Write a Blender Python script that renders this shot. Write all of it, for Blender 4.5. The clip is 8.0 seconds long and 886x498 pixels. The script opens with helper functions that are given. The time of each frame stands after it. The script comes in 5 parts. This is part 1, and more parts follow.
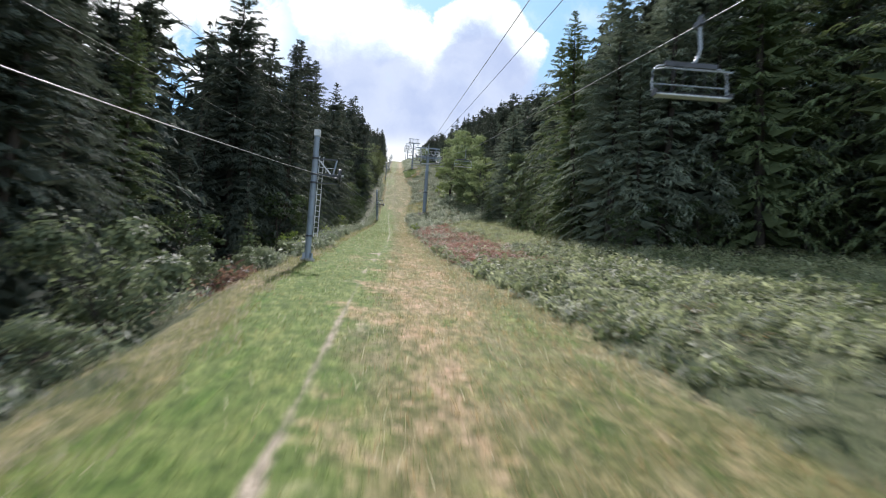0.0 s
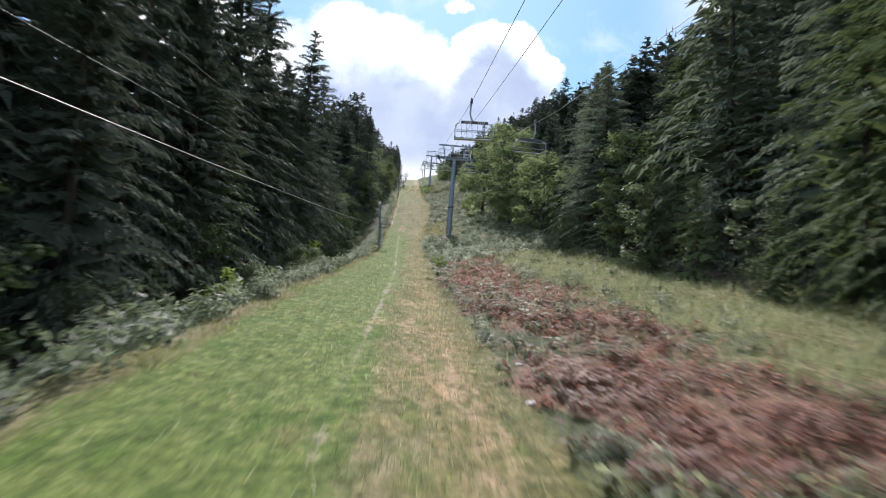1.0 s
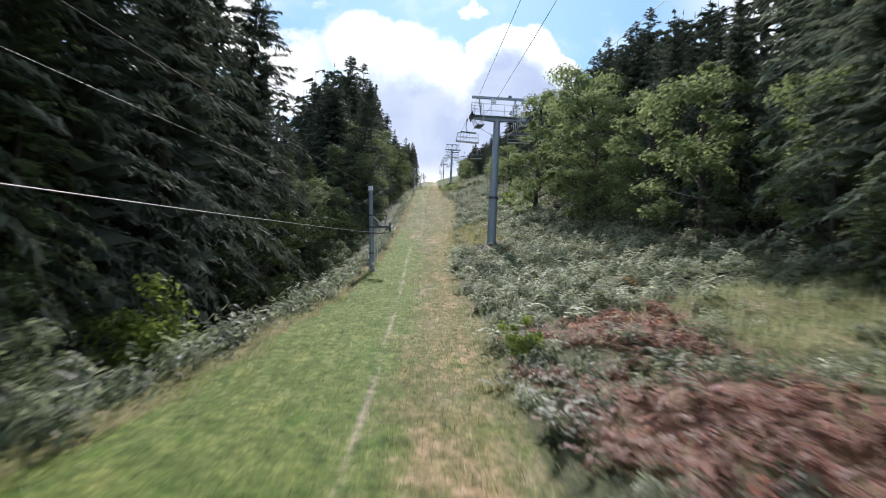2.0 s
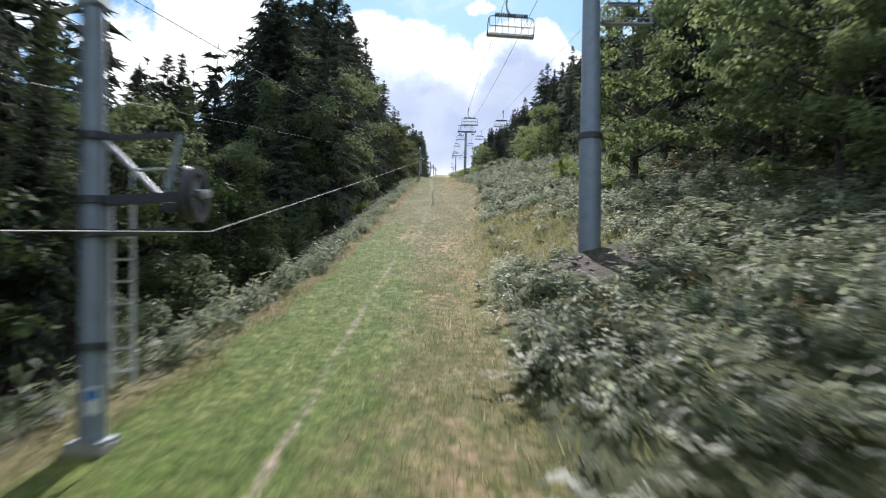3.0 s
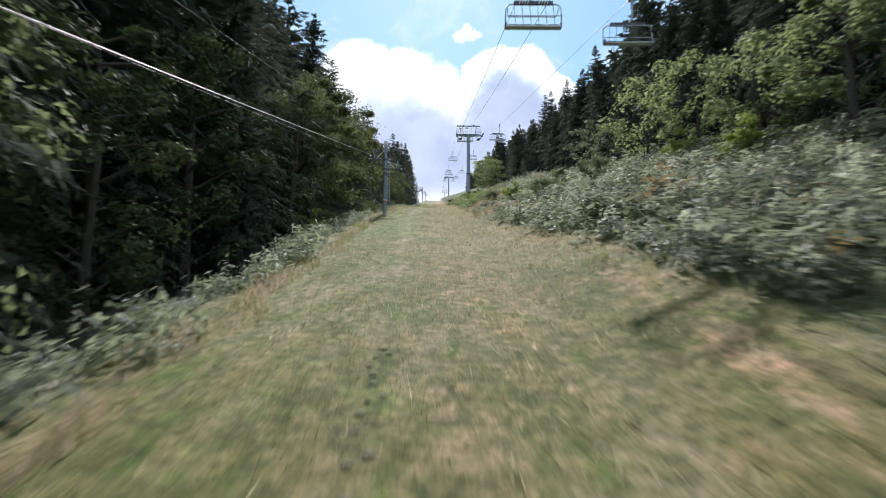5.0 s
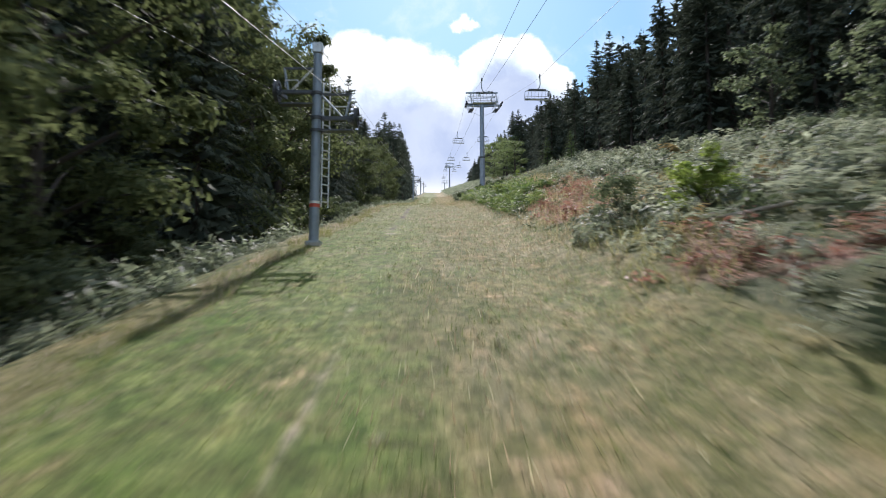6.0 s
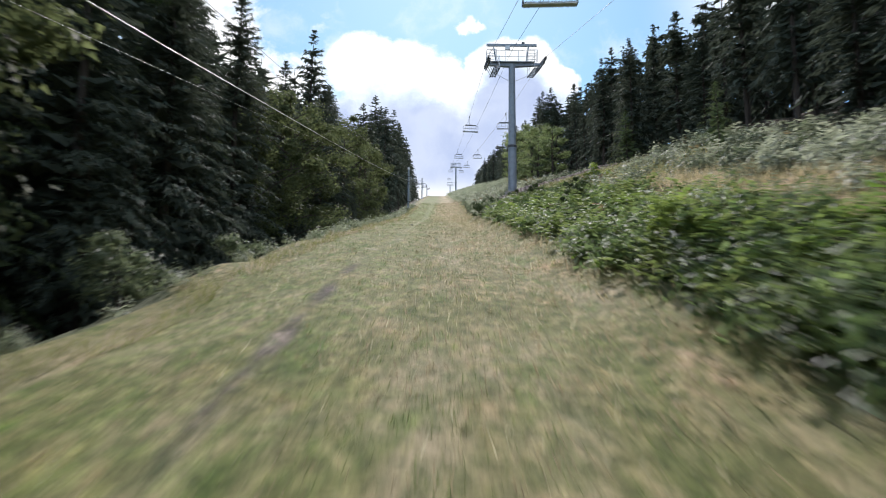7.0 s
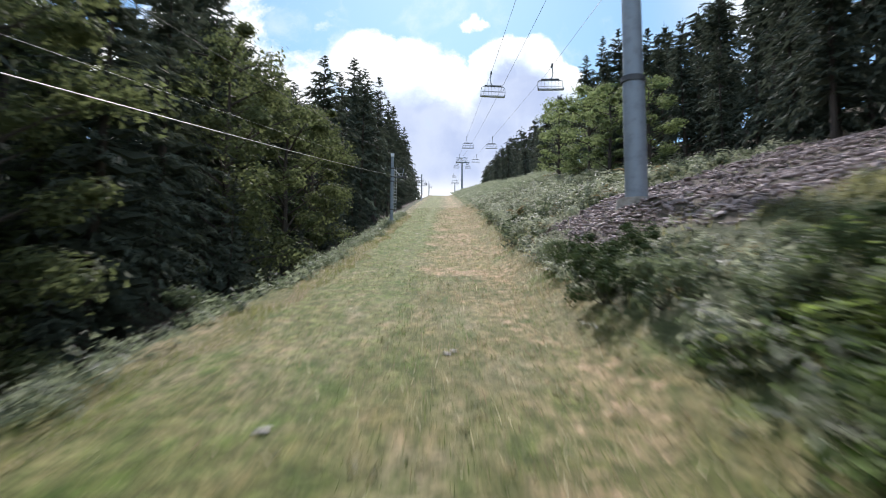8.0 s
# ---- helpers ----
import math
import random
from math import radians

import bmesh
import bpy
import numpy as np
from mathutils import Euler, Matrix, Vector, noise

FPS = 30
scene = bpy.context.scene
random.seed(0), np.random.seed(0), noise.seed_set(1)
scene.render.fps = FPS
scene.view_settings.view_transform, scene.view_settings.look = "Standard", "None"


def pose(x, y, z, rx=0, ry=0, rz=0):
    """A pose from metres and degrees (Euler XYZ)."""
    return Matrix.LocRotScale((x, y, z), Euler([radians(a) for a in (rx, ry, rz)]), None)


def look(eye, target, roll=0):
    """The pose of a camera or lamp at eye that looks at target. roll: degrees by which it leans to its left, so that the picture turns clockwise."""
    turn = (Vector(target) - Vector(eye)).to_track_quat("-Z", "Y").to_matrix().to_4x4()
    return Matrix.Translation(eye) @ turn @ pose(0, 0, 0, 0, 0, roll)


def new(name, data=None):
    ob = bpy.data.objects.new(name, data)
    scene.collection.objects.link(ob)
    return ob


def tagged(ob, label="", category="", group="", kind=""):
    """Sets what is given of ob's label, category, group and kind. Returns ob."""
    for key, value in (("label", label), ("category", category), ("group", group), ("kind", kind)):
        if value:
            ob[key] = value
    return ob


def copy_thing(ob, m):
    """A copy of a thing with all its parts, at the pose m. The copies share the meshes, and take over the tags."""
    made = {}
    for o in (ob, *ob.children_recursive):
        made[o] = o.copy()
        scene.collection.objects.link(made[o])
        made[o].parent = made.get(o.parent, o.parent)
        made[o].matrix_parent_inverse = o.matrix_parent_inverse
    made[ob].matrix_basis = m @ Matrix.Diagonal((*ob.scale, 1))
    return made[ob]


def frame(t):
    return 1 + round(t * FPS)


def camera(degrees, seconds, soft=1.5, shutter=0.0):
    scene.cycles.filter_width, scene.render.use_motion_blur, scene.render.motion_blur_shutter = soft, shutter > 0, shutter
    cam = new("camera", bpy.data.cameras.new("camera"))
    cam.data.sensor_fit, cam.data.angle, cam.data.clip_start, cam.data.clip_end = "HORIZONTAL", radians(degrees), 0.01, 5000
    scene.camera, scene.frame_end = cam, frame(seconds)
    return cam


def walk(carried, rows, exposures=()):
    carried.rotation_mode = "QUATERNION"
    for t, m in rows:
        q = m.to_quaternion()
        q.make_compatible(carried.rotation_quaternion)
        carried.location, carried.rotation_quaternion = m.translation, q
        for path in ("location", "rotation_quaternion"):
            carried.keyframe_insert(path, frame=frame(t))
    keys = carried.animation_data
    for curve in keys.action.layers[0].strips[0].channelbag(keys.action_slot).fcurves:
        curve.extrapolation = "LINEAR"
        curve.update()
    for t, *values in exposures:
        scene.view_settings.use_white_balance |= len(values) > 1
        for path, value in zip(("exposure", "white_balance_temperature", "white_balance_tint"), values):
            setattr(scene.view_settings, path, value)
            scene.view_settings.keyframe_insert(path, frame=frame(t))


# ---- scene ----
cam = camera(66.58, 8.0, 1.0, 0.19)
PATH = [  # seconds, eye, yaw to the left, pitch up, roll
    (0.0, (0.005, 0.001, 0.004), -4.36, 3.72, 3.99),
    (0.5, (0.193, 18.052, 2.528), -3.75, 4.60, 4.00),
    (1.0, (0.507, 36.870, 4.391), -2.89, 5.51, 4.51),
    (1.5, (0.590, 54.503, 6.485), -1.92, 6.12, 4.16),
    (2.8, (0.734, 97.369, 11.795), -0.21, 5.40, 1.71),
    (3.0, (0.865, 103.808, 12.612), 0.03, 5.60, 1.68),
    (3.5, (0.991, 119.369, 15.267), 0.24, 6.38, 1.67),
    (4.0, (0.802, 135.501, 18.453), -0.10, 7.37, 1.11),
    (4.5, (0.687, 150.667, 22.308), -0.46, 7.86, 0.88),
    (5.8, (-0.383, 190.251, 30.968), -0.79, 7.11, -0.19),
    (6.0, (-0.289, 196.709, 32.502), -0.76, 6.98, -0.01),
    (6.5, (-0.126, 212.335, 35.852), -0.58, 7.05, 0.74),
    (7.0, (-0.012, 229.104, 39.852), -0.36, 7.13, 0.42),
    (7.5, (0.009, 246.321, 43.723), -0.20, 7.09, 0.40),
    (8.0, (0.034, 263.527, 47.456), -0.02, 6.96, 0.43),
]


def aim(eye, yaw, pitch, roll):
    a, b = radians(yaw), radians(pitch)
    ahead = Vector((-math.sin(a) * math.cos(b), math.cos(a) * math.cos(b), math.sin(b)))
    return look(eye, Vector(eye) + ahead * 10, roll)


walk(cam, [(t, aim(eye, yaw, pitch, roll)) for t, eye, yaw, pitch, roll in PATH],
     [(0.0, 0.41), (8.0, 0.41)])

# ---- light ----
SUN_ELEVATION, SUN_AZIMUTH = 37.0, 0.0  # degrees; azimuth from +y towards +x
se, sa = radians(SUN_ELEVATION), radians(SUN_AZIMUTH)
to_sun = Vector((math.sin(sa) * math.cos(se), math.cos(sa) * math.cos(se), math.sin(se)))
sun = new("sun", bpy.data.lights.new("sun", "SUN"))
sun.data.energy, sun.data.angle, sun.data.color = 5.0, radians(0.6), (1.0, 0.935, 0.97)
sun.matrix_world = look(to_sun * 300, (0, 0, 0))

SKY, CLOUD = 0.11, 0.97


class Nodes:
    """Short hand for building a node tree."""

    def __init__(self, tree):
        self.tree = tree
        tree.nodes.clear()

    def add(self, kind, **inputs):
        n = self.tree.nodes.new(kind)
        for key, value in inputs.items():
            key = int(key[1:]) if key[0] == "i" and key[1:].isdigit() else key.replace("_", " ")
            self.put(n.inputs[key], value)
        return n

    def put(self, socket, value):
        if isinstance(value, bpy.types.NodeSocket):
            self.tree.links.new(value, socket)
        else:
            socket.default_value = value

    def math(self, op, a, b=0.0, clamp=False):
        n = self.add("ShaderNodeMath", i0=a, i1=b)
        n.operation, n.use_clamp = op, clamp
        return n.outputs[0]

    def mix(self, fac, a, b, mode="MIX"):
        n = self.tree.nodes.new("ShaderNodeMix")
        n.data_type, n.blend_type = "RGBA", mode
        self.put(n.inputs[0], fac), self.put(n.inputs[6], a), self.put(n.inputs[7], b)
        return n.outputs[2]

    def ramp(self, value, lo, hi, to_lo=0.0, to_hi=1.0, smooth=True):
        n = self.add("ShaderNodeMapRange", i0=value, i1=lo, i2=hi, i3=to_lo, i4=to_hi)
        n.interpolation_type = "SMOOTHSTEP" if smooth else "LINEAR"
        return n.outputs[0]

    def noise(self, vector, scale, detail=4.0, rough=0.55):
        n = self.add("ShaderNodeTexNoise", Vector=vector, Scale=scale, Detail=detail, Roughness=rough)
        return n.outputs[0]


def rgb(r, g, b):
    return (r, g, b, 1.0)


world = bpy.data.worlds.new("sky")
scene.world = world
world.use_nodes = True
k = Nodes(world.node_tree)
sky = k.add("ShaderNodeTexSky")
sky.sky_type, sky.sun_disc = "NISHITA", False
sky.sun_elevation, sky.sun_rotation = se, sa
sky.air_density, sky.dust_density, sky.altitude = 1.0, 0.6, 1000
way = k.add("ShaderNodeTexCoord").outputs["Generated"]
sep = k.add("ShaderNodeSeparateXYZ", Vector=way)
ahead = k.math("MAXIMUM", k.math("ABSOLUTE", sep.outputs[1]), 0.05)
u, v = k.math("DIVIDE", sep.outputs[0], ahead), k.math("DIVIDE", sep.outputs[2], ahead)
flat = k.add("ShaderNodeCombineXYZ", X=u, Y=v, Z=k.math("SIGN", sep.outputs[1])).outputs[0]
warp = k.add("ShaderNodeTexNoise", Vector=flat, Scale=9.0, Detail=7.0, Roughness=0.62).outputs[1]
bent = k.add("ShaderNodeVectorMath", i0=warp, i1=(0.5, 0.5, 0.5))
bent.operation = "SUBTRACT"
bent2 = k.add("ShaderNodeVectorMath", i0=bent.outputs[0])
bent2.operation = "SCALE"
bent2.inputs["Scale"].default_value = 0.085
spot = k.add("ShaderNodeVectorMath", i0=flat, i1=bent2.outputs[0])
spot.operation = "ADD"
spot_xy = k.add("ShaderNodeSeparateXYZ", Vector=spot.outputs[0])
here = k.add("ShaderNodeCombineXYZ", X=spot_xy.outputs[0], Y=spot_xy.outputs[1]).outputs[0]
front = k.ramp(sep.outputs[1], 0.0, 0.1)
# the big cumulus over the head of the slope: puffs as (u, v, radius)
PUFFS = [(-0.115, 0.412, 0.060), (-0.055, 0.395, 0.065), (-0.085, 0.360, 0.075), (-0.005, 0.370, 0.060),
         (0.030, 0.335, 0.055), (0.074, 0.400, 0.042), (0.100, 0.412, 0.046), (0.140, 0.406, 0.052), (0.172, 0.380, 0.042),
         (0.100, 0.365, 0.060), (0.150, 0.355, 0.050), (-0.120, 0.320, 0.060), (0.028, 0.466, 0.010), (0.043, 0.474, 0.012), (0.056, 0.476, 0.008)]
body = None
for a, b, r in PUFFS:
    far = k.add("ShaderNodeVectorMath", i0=here, i1=(a, b, 0.0))
    far.operation = "DISTANCE"
    soft = 0.1 if r > 0.03 else 0.45
    puff = k.ramp(far.outputs["Value"], r * (1 + soft * 0.6), r * (0.96 - soft))
    body = puff if body is None else k.math("MAXIMUM", body, puff)
# pale base of the cloud and the milky air beneath it
base_fade = k.math("MULTIPLY", k.ramp(k.math("ABSOLUTE", k.math("SUBTRACT", spot_xy.outputs[0], 0.03)), 0.28, 0.12),
                   k.ramp(spot_xy.outputs[1], 0.37, 0.30))
base_fade = k.math("MULTIPLY", base_fade, front)
body = k.math("MULTIPLY", body, front)
# loose clouds over the rest of the sky
loose = k.ramp(k.noise(spot.outputs[0], 4.6, 6.0, 0.6), 0.46, 0.56)
wisps = k.ramp(k.noise(k.add("ShaderNodeVectorMath", i0=spot.outputs[0], i1=(7.3, 2.1, 4.0)).outputs[0], 5.0, 6.0, 0.62), 0.52, 0.72)
side = k.math("MAXIMUM", k.ramp(u, -0.13, -0.22), k.ramp(u, 0.30, 0.55))
loose = k.math("MULTIPLY", loose, k.math("MAXIMUM", side, k.math("SUBTRACT", 1.0, front)))
lit = k.mix(k.ramp(k.noise(spot.outputs[0], 16.0, 5.0), 0.35, 0.7), rgb(1.0, 1.0, 1.0), rgb(0.86, 0.90, 0.97))
shade = k.mix(k.ramp(k.noise(spot.outputs[0], 11.0, 5.0), 0.3, 0.7), rgb(0.42, 0.50, 0.72), rgb(0.56, 0.63, 0.80))
shade = k.mix(k.ramp(v, 0.245, 0.19), shade, rgb(0.95, 0.97, 1.0))
clear = k.add("ShaderNodeVectorMath", i0=sky.outputs[0])
clear.operation = "SCALE"
clear.inputs["Scale"].default_value = SKY
tone = k.mix(k.ramp(v, 0.0, 1.2, 0.8, 0.35), clear.outputs[0], k.mix(k.ramp(k.math("ABSOLUTE", u), 0.0, 0.5), rgb(0.35, 0.66, 0.96), rgb(0.22, 0.50, 0.92)))
tone = k.mix(base_fade, tone, shade)
su, sv = spot_xy.outputs[0], spot_xy.outputs[1]
# lower rim of the white: deep under the left head, high under the right one, drooping at the right end
rim = k.math("ADD", k.ramp(su, -0.16, -0.08, 0.372, 0.388), k.math("ADD", k.ramp(su, -0.06, 0.05, 0.0, -0.040), k.math("ADD", k.ramp(su, 0.035, 0.105, 0.0, 0.088), k.ramp(su, 0.125, 0.19, 0.0, -0.085))))
ragged = k.math("MULTIPLY", k.math("SUBTRACT", k.noise(spot.outputs[0], 13.0, 6.0, 0.6), 0.5), 0.12)
low = k.ramp(k.math("ADD", k.math("SUBTRACT", sv, rim), ragged), 0.022, -0.050)
tone = k.mix(k.math("MULTIPLY", body, low), tone, shade)
tone = k.mix(k.math("MULTIPLY", body, k.math("SUBTRACT", 1.0, low)), tone, lit)
tone = k.mix(k.math("MULTIPLY", k.math("MAXIMUM", loose, k.math("MULTIPLY", wisps, 0.35)), k.math("SUBTRACT", 1.0, k.math("MAXIMUM", body, base_fade))), tone, lit)
under = k.ramp(sep.outputs[2], -0.02, 0.02)
tone = k.mix(under, rgb(0.12, 0.14, 0.10), tone)
back = k.add("ShaderNodeBackground", Color=tone, Strength=CLOUD)
out = k.add("ShaderNodeOutputWorld", Surface=back.outputs[0])


# ---- materials ----
def material(name):
    m = bpy.data.materials.new(name)
    m.use_nodes = True
    return m, Nodes(m.node_tree)


def finish(m, k, surface):
    k.add("ShaderNodeOutputMaterial", Surface=surface)
    return m


def place_of(k):
    return k.add("ShaderNodeNewGeometry").outputs["Position"]


def bump(k, height, strength, distance):
    return k.add("ShaderNodeBump", Strength=strength, Distance=distance, Height=height).outputs[0]


def leaf_material(name, dark, light, glow=0.35, rough=0.5, spec=0.25, tint=None, vary=0.5, yellow=0.35):
    """Foliage that lets some light through; its colour varies from leaf to leaf and from plant to plant."""
    m, k = material(name)
    island = k.add("ShaderNodeNewGeometry").outputs["Random Per Island"]
    plant = k.add("ShaderNodeObjectInfo").outputs["Random"]
    patch = k.noise(place_of(k), 0.7, 3.0)
    fac = k.math("ADD", k.math("MULTIPLY", island, vary), k.math("ADD", k.math("MULTIPLY", plant, 0.25), k.math("MULTIPLY", patch, 0.8 - vary)), True)
    colour = k.mix(fac, dark, light)
    if tint:
        attr = k.add("ShaderNodeAttribute")
        attr.attribute_name = tint
        colour = k.mix(1.0, attr.outputs["Color"], k.mix(fac, rgb(0.7, 0.7, 0.7), rgb(1.25, 1.25, 1.25)), "MULTIPLY")
    solid = k.add("ShaderNodeBsdfPrincipled", Base_Color=colour, Roughness=rough)
    solid.inputs["Specular IOR Level"].default_value = spec
    thin = k.add("ShaderNodeBsdfTranslucent", Color=k.mix(yellow, colour, rgb(0.9, 1.0, 0.35), "MULTIPLY"))
    return finish(m, k, k.add("ShaderNodeMixShader", i0=glow, i1=solid.outputs[0], i2=thin.outputs[0]).outputs[0])


SPRUCE = leaf_material("spruce_needles", rgb(0.039, 0.050, 0.040), rgb(0.138, 0.164, 0.126), 0.23, 0.8, 0.04, None, 0.3, 0.15)
# SPRUCE at about twice the brightness, for the lower right wood
PALE = leaf_material("pale_spruce_needles", rgb(0.082, 0.102, 0.076), rgb(0.292, 0.342, 0.255), 0.34, 0.8, 0.04, None, 0.3, 0.15)
YOUNG = leaf_material("young_spruce_needles", rgb(0.055, 0.082, 0.042), rgb(0.190, 0.235, 0.115), 0.28, 0.75, 0.08)
BEECH = leaf_material("broad_leaves", rgb(0.104, 0.146, 0.062), rgb(0.330, 0.385, 0.210), 0.60, 0.65, 0.12, None, 0.5, 0.3)
# BEECH darkened to hold the left wood's shade; also the dark shrubs' own tone
DARK_SHADED = leaf_material("dark_broad_leaves", rgb(0.036, 0.056, 0.026), rgb(0.110, 0.146, 0.066), 0.18, 0.75, 0.04)
# one beech leaf in two tones: sunlight and shade are put into the colours
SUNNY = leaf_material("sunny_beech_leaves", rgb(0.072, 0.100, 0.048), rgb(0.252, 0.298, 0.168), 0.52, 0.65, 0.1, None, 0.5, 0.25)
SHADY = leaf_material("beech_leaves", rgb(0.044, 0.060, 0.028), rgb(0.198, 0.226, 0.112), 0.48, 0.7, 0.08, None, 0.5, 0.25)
WILLOW = leaf_material("grey_green_leaves", rgb(0.080, 0.110, 0.058), rgb(0.250, 0.290, 0.180), 0.50, 0.6, 0.3, None, 0.5, 0.2)
LIME = leaf_material("young_shrub_leaves", rgb(0.135, 0.190, 0.045), rgb(0.340, 0.420, 0.110), 0.5, 0.6, 0.2, None, 0.5, 0.25)
BRACKEN = leaf_material("bracken", rgb(0.05, 0.10, 0.03), rgb(0.12, 0.18, 0.06), 0.55, 0.62, 0.4, "tint", 0.5, 0.2)
GRASS = leaf_material("grass_blades", rgb(0.1, 0.15, 0.04), rgb(0.2, 0.2, 0.08), 0.60, 0.5, 0.3, "tint", 0.5, 0.2)


def bark_material():
    m, k = material("bark")
    p = k.add("ShaderNodeVectorMath", i0=place_of(k), i1=(1.0, 1.0, 0.25))
    p.operation = "MULTIPLY"
    n = k.noise(p.outputs[0], 14.0, 6.0, 0.65)
    colour = k.mix(n, rgb(0.025, 0.020, 0.017), rgb(0.11, 0.09, 0.075))
    b = k.add("ShaderNodeBsdfPrincipled", Base_Color=colour, Roughness=0.9, Normal=bump(k, n, 0.7, 0.03))
    return finish(m, k, b.outputs[0])


BARK = bark_material()


def ground_material():
    """Turf, dry grass, bare earth and forest litter, after the cover that the mesh carries."""
    m, k = material("slope_ground")
    p = place_of(k)
    cover = k.add("ShaderNodeAttribute")
    cover.attribute_name = "cover"
    c = k.add("ShaderNodeSeparateColor", Color=cover.outputs["Color"])
    wild = k.add("ShaderNodeAttribute")
    wild.attribute_name = "wild"
    w = k.add("ShaderNodeSeparateColor", Color=wild.outputs["Color"])
    mown = k.add("ShaderNodeVectorMath", i0=p, i1=(1.3, 0.35, 1.0))  # streaks along the way the strip is mown
    mown.operation = "MULTIPLY"
    fine, mid, big = k.noise(p, 22.0, 5.0, 0.7), k.noise(p, 3.2, 5.0, 0.62), k.noise(mown.outputs[0], 0.6, 4.0, 0.6)

    def edge(value, spread=1.0):
        soft = k.math("ADD", value, k.math("MULTIPLY", k.math("SUBTRACT", mid, 0.5), spread))
        return k.ramp(soft, 0.32, 0.68)

    turf = k.mix(k.ramp(mid, 0.25, 0.75), rgb(0.128, 0.128, 0.046), rgb(0.226, 0.204, 0.100))
    turf = k.mix(k.ramp(big, 0.45, 0.7), turf, rgb(0.262, 0.230, 0.142))
    turf = k.mix(k.ramp(big, 0.47, 0.30), turf, rgb(0.112, 0.130, 0.040))
    green = k.mix(k.ramp(mid, 0.3, 0.7), rgb(0.106, 0.160, 0.036), rgb(0.184, 0.228, 0.072))
    dry = k.mix(k.ramp(mid, 0.3, 0.7), rgb(0.300, 0.220, 0.132), rgb(0.425, 0.314, 0.212))
    dry = k.mix(k.ramp(big, 0.42, 0.62), dry, rgb(0.245, 0.215, 0.100))
    earth = k.mix(fine, rgb(0.26, 0.22, 0.17), rgb(0.46, 0.40, 0.32))
    litter = k.mix(mid, rgb(0.055, 0.045, 0.042), rgb(0.150, 0.122, 0.112))
    # heath is darkened so that its colour holds the shade between bushes
    heath = k.mix(mid, rgb(0.046, 0.058, 0.028), rgb(0.120, 0.132, 0.070))
    rust = k.mix(mid, rgb(0.145, 0.075, 0.060), rgb(0.300, 0.180, 0.145))
    col = k.mix(edge(c.outputs[0]), turf, green)
    col = k.mix(edge(c.outputs[1]), col, dry)
    patch = k.noise(mown.outputs[0], 1.4, 4.0, 0.6)
    col = k.mix(k.ramp(patch, 0.48, 0.30), col, k.mix(1.0, col, rgb(0.62, 0.84, 0.46), "MULTIPLY"))
    col = k.mix(k.ramp(patch, 0.52, 0.72), col, k.mix(1.0, col, rgb(1.32, 1.17, 1.18), "MULTIPLY"))
    col = k.mix(edge(w.outputs[0], 0.5), col, heath)
    col = k.mix(edge(w.outputs[1]), col, rust)
    col = k.mix(edge(w.outputs[2], 0.5), col, litter)
    col = k.mix(edge(c.outputs[2], 0.6), col, earth)
    sward = k.noise(mown.outputs[0], 3.4, 3.0, 0.55)
    col = k.mix(k.ramp(sward, 0.36, 0.62), k.mix(1.0, col, rgb(0.72, 0.80, 0.62), "MULTIPLY"), k.mix(1.0, col, rgb(1.18, 1.13, 1.14), "MULTIPLY"))
    tuft = k.noise(p, 6.5, 4.0, 0.7)
    col = k.mix(k.ramp(tuft, 0.36, 0.64), k.mix(1.0, col, rgb(0.54, 0.60, 0.50), "MULTIPLY"), k.mix(1.0, col, rgb(1.28, 1.22, 1.22), "MULTIPLY"))
    col = k.mix(k.ramp(fine, 0.36, 0.64), k.mix(1.0, col, rgb(0.66, 0.68, 0.64), "MULTIPLY"), k.mix(1.0, col, rgb(1.20, 1.20, 1.18), "MULTIPLY"))
    rough = k.math("ADD", k.math("MULTIPLY", fine, 0.5), k.math("ADD", mid, tuft))
    b = k.add("ShaderNodeBsdfPrincipled", Base_Color=col, Roughness=0.95, Normal=bump(k, rough, 0.7, 0.07))
    b.inputs["Specular IOR Level"].default_value = 0.1
    b.inputs["Sheen Weight"].default_value, b.inputs["Sheen Roughness"].default_value = 0.05, 0.5
    b.inputs["Sheen Tint"].default_value = rgb(0.95, 0.92, 0.75)
    return finish(m, k, b.outputs[0])


GROUND = ground_material()


def metal_material(name, colour, rough=0.5, metallic=0.6, worn=0.25):
    m, k = material(name)
    p = place_of(k)
    n, f = k.noise(p, 3.0, 5.0, 0.65), k.noise(p, 40.0, 3.0)
    dull = k.mix(1.0, colour, rgb(0.55, 0.53, 0.50), "MULTIPLY")
    col = k.mix(k.math("MULTIPLY", k.ramp(n, 0.45, 0.75), worn * 2), colour, dull)
    b = k.add("ShaderNodeBsdfPrincipled", Base_Color=col, Metallic=metallic, Normal=bump(k, f, 0.08, 0.01),
              Roughness=k.math("ADD", k.math("MULTIPLY", n, 0.25), rough - 0.12))
    return finish(m, k, b.outputs[0])


GALVANISED = metal_material("galvanised_steel", rgb(0.40, 0.44, 0.48), 0.55, 0.55)
PALE_STEEL = metal_material("pale_steel", rgb(0.62, 0.64, 0.66), 0.45, 0.5)
DARK_STEEL = metal_material("dark_steel", rgb(0.085, 0.09, 0.10), 0.5, 0.5)
BLUE_STEEL = metal_material("painted_steel", rgb(0.27, 0.32, 0.38), 0.5, 0.25)
ROPE_STEEL = metal_material("wire_rope", rgb(0.36, 0.36, 0.36), 0.6, 0.2)
CABLE = metal_material("black_cable", rgb(0.035, 0.035, 0.038), 0.9, 0.0)
RUBBER = metal_material("black_rubber", rgb(0.03, 0.03, 0.032), 0.7, 0.0)
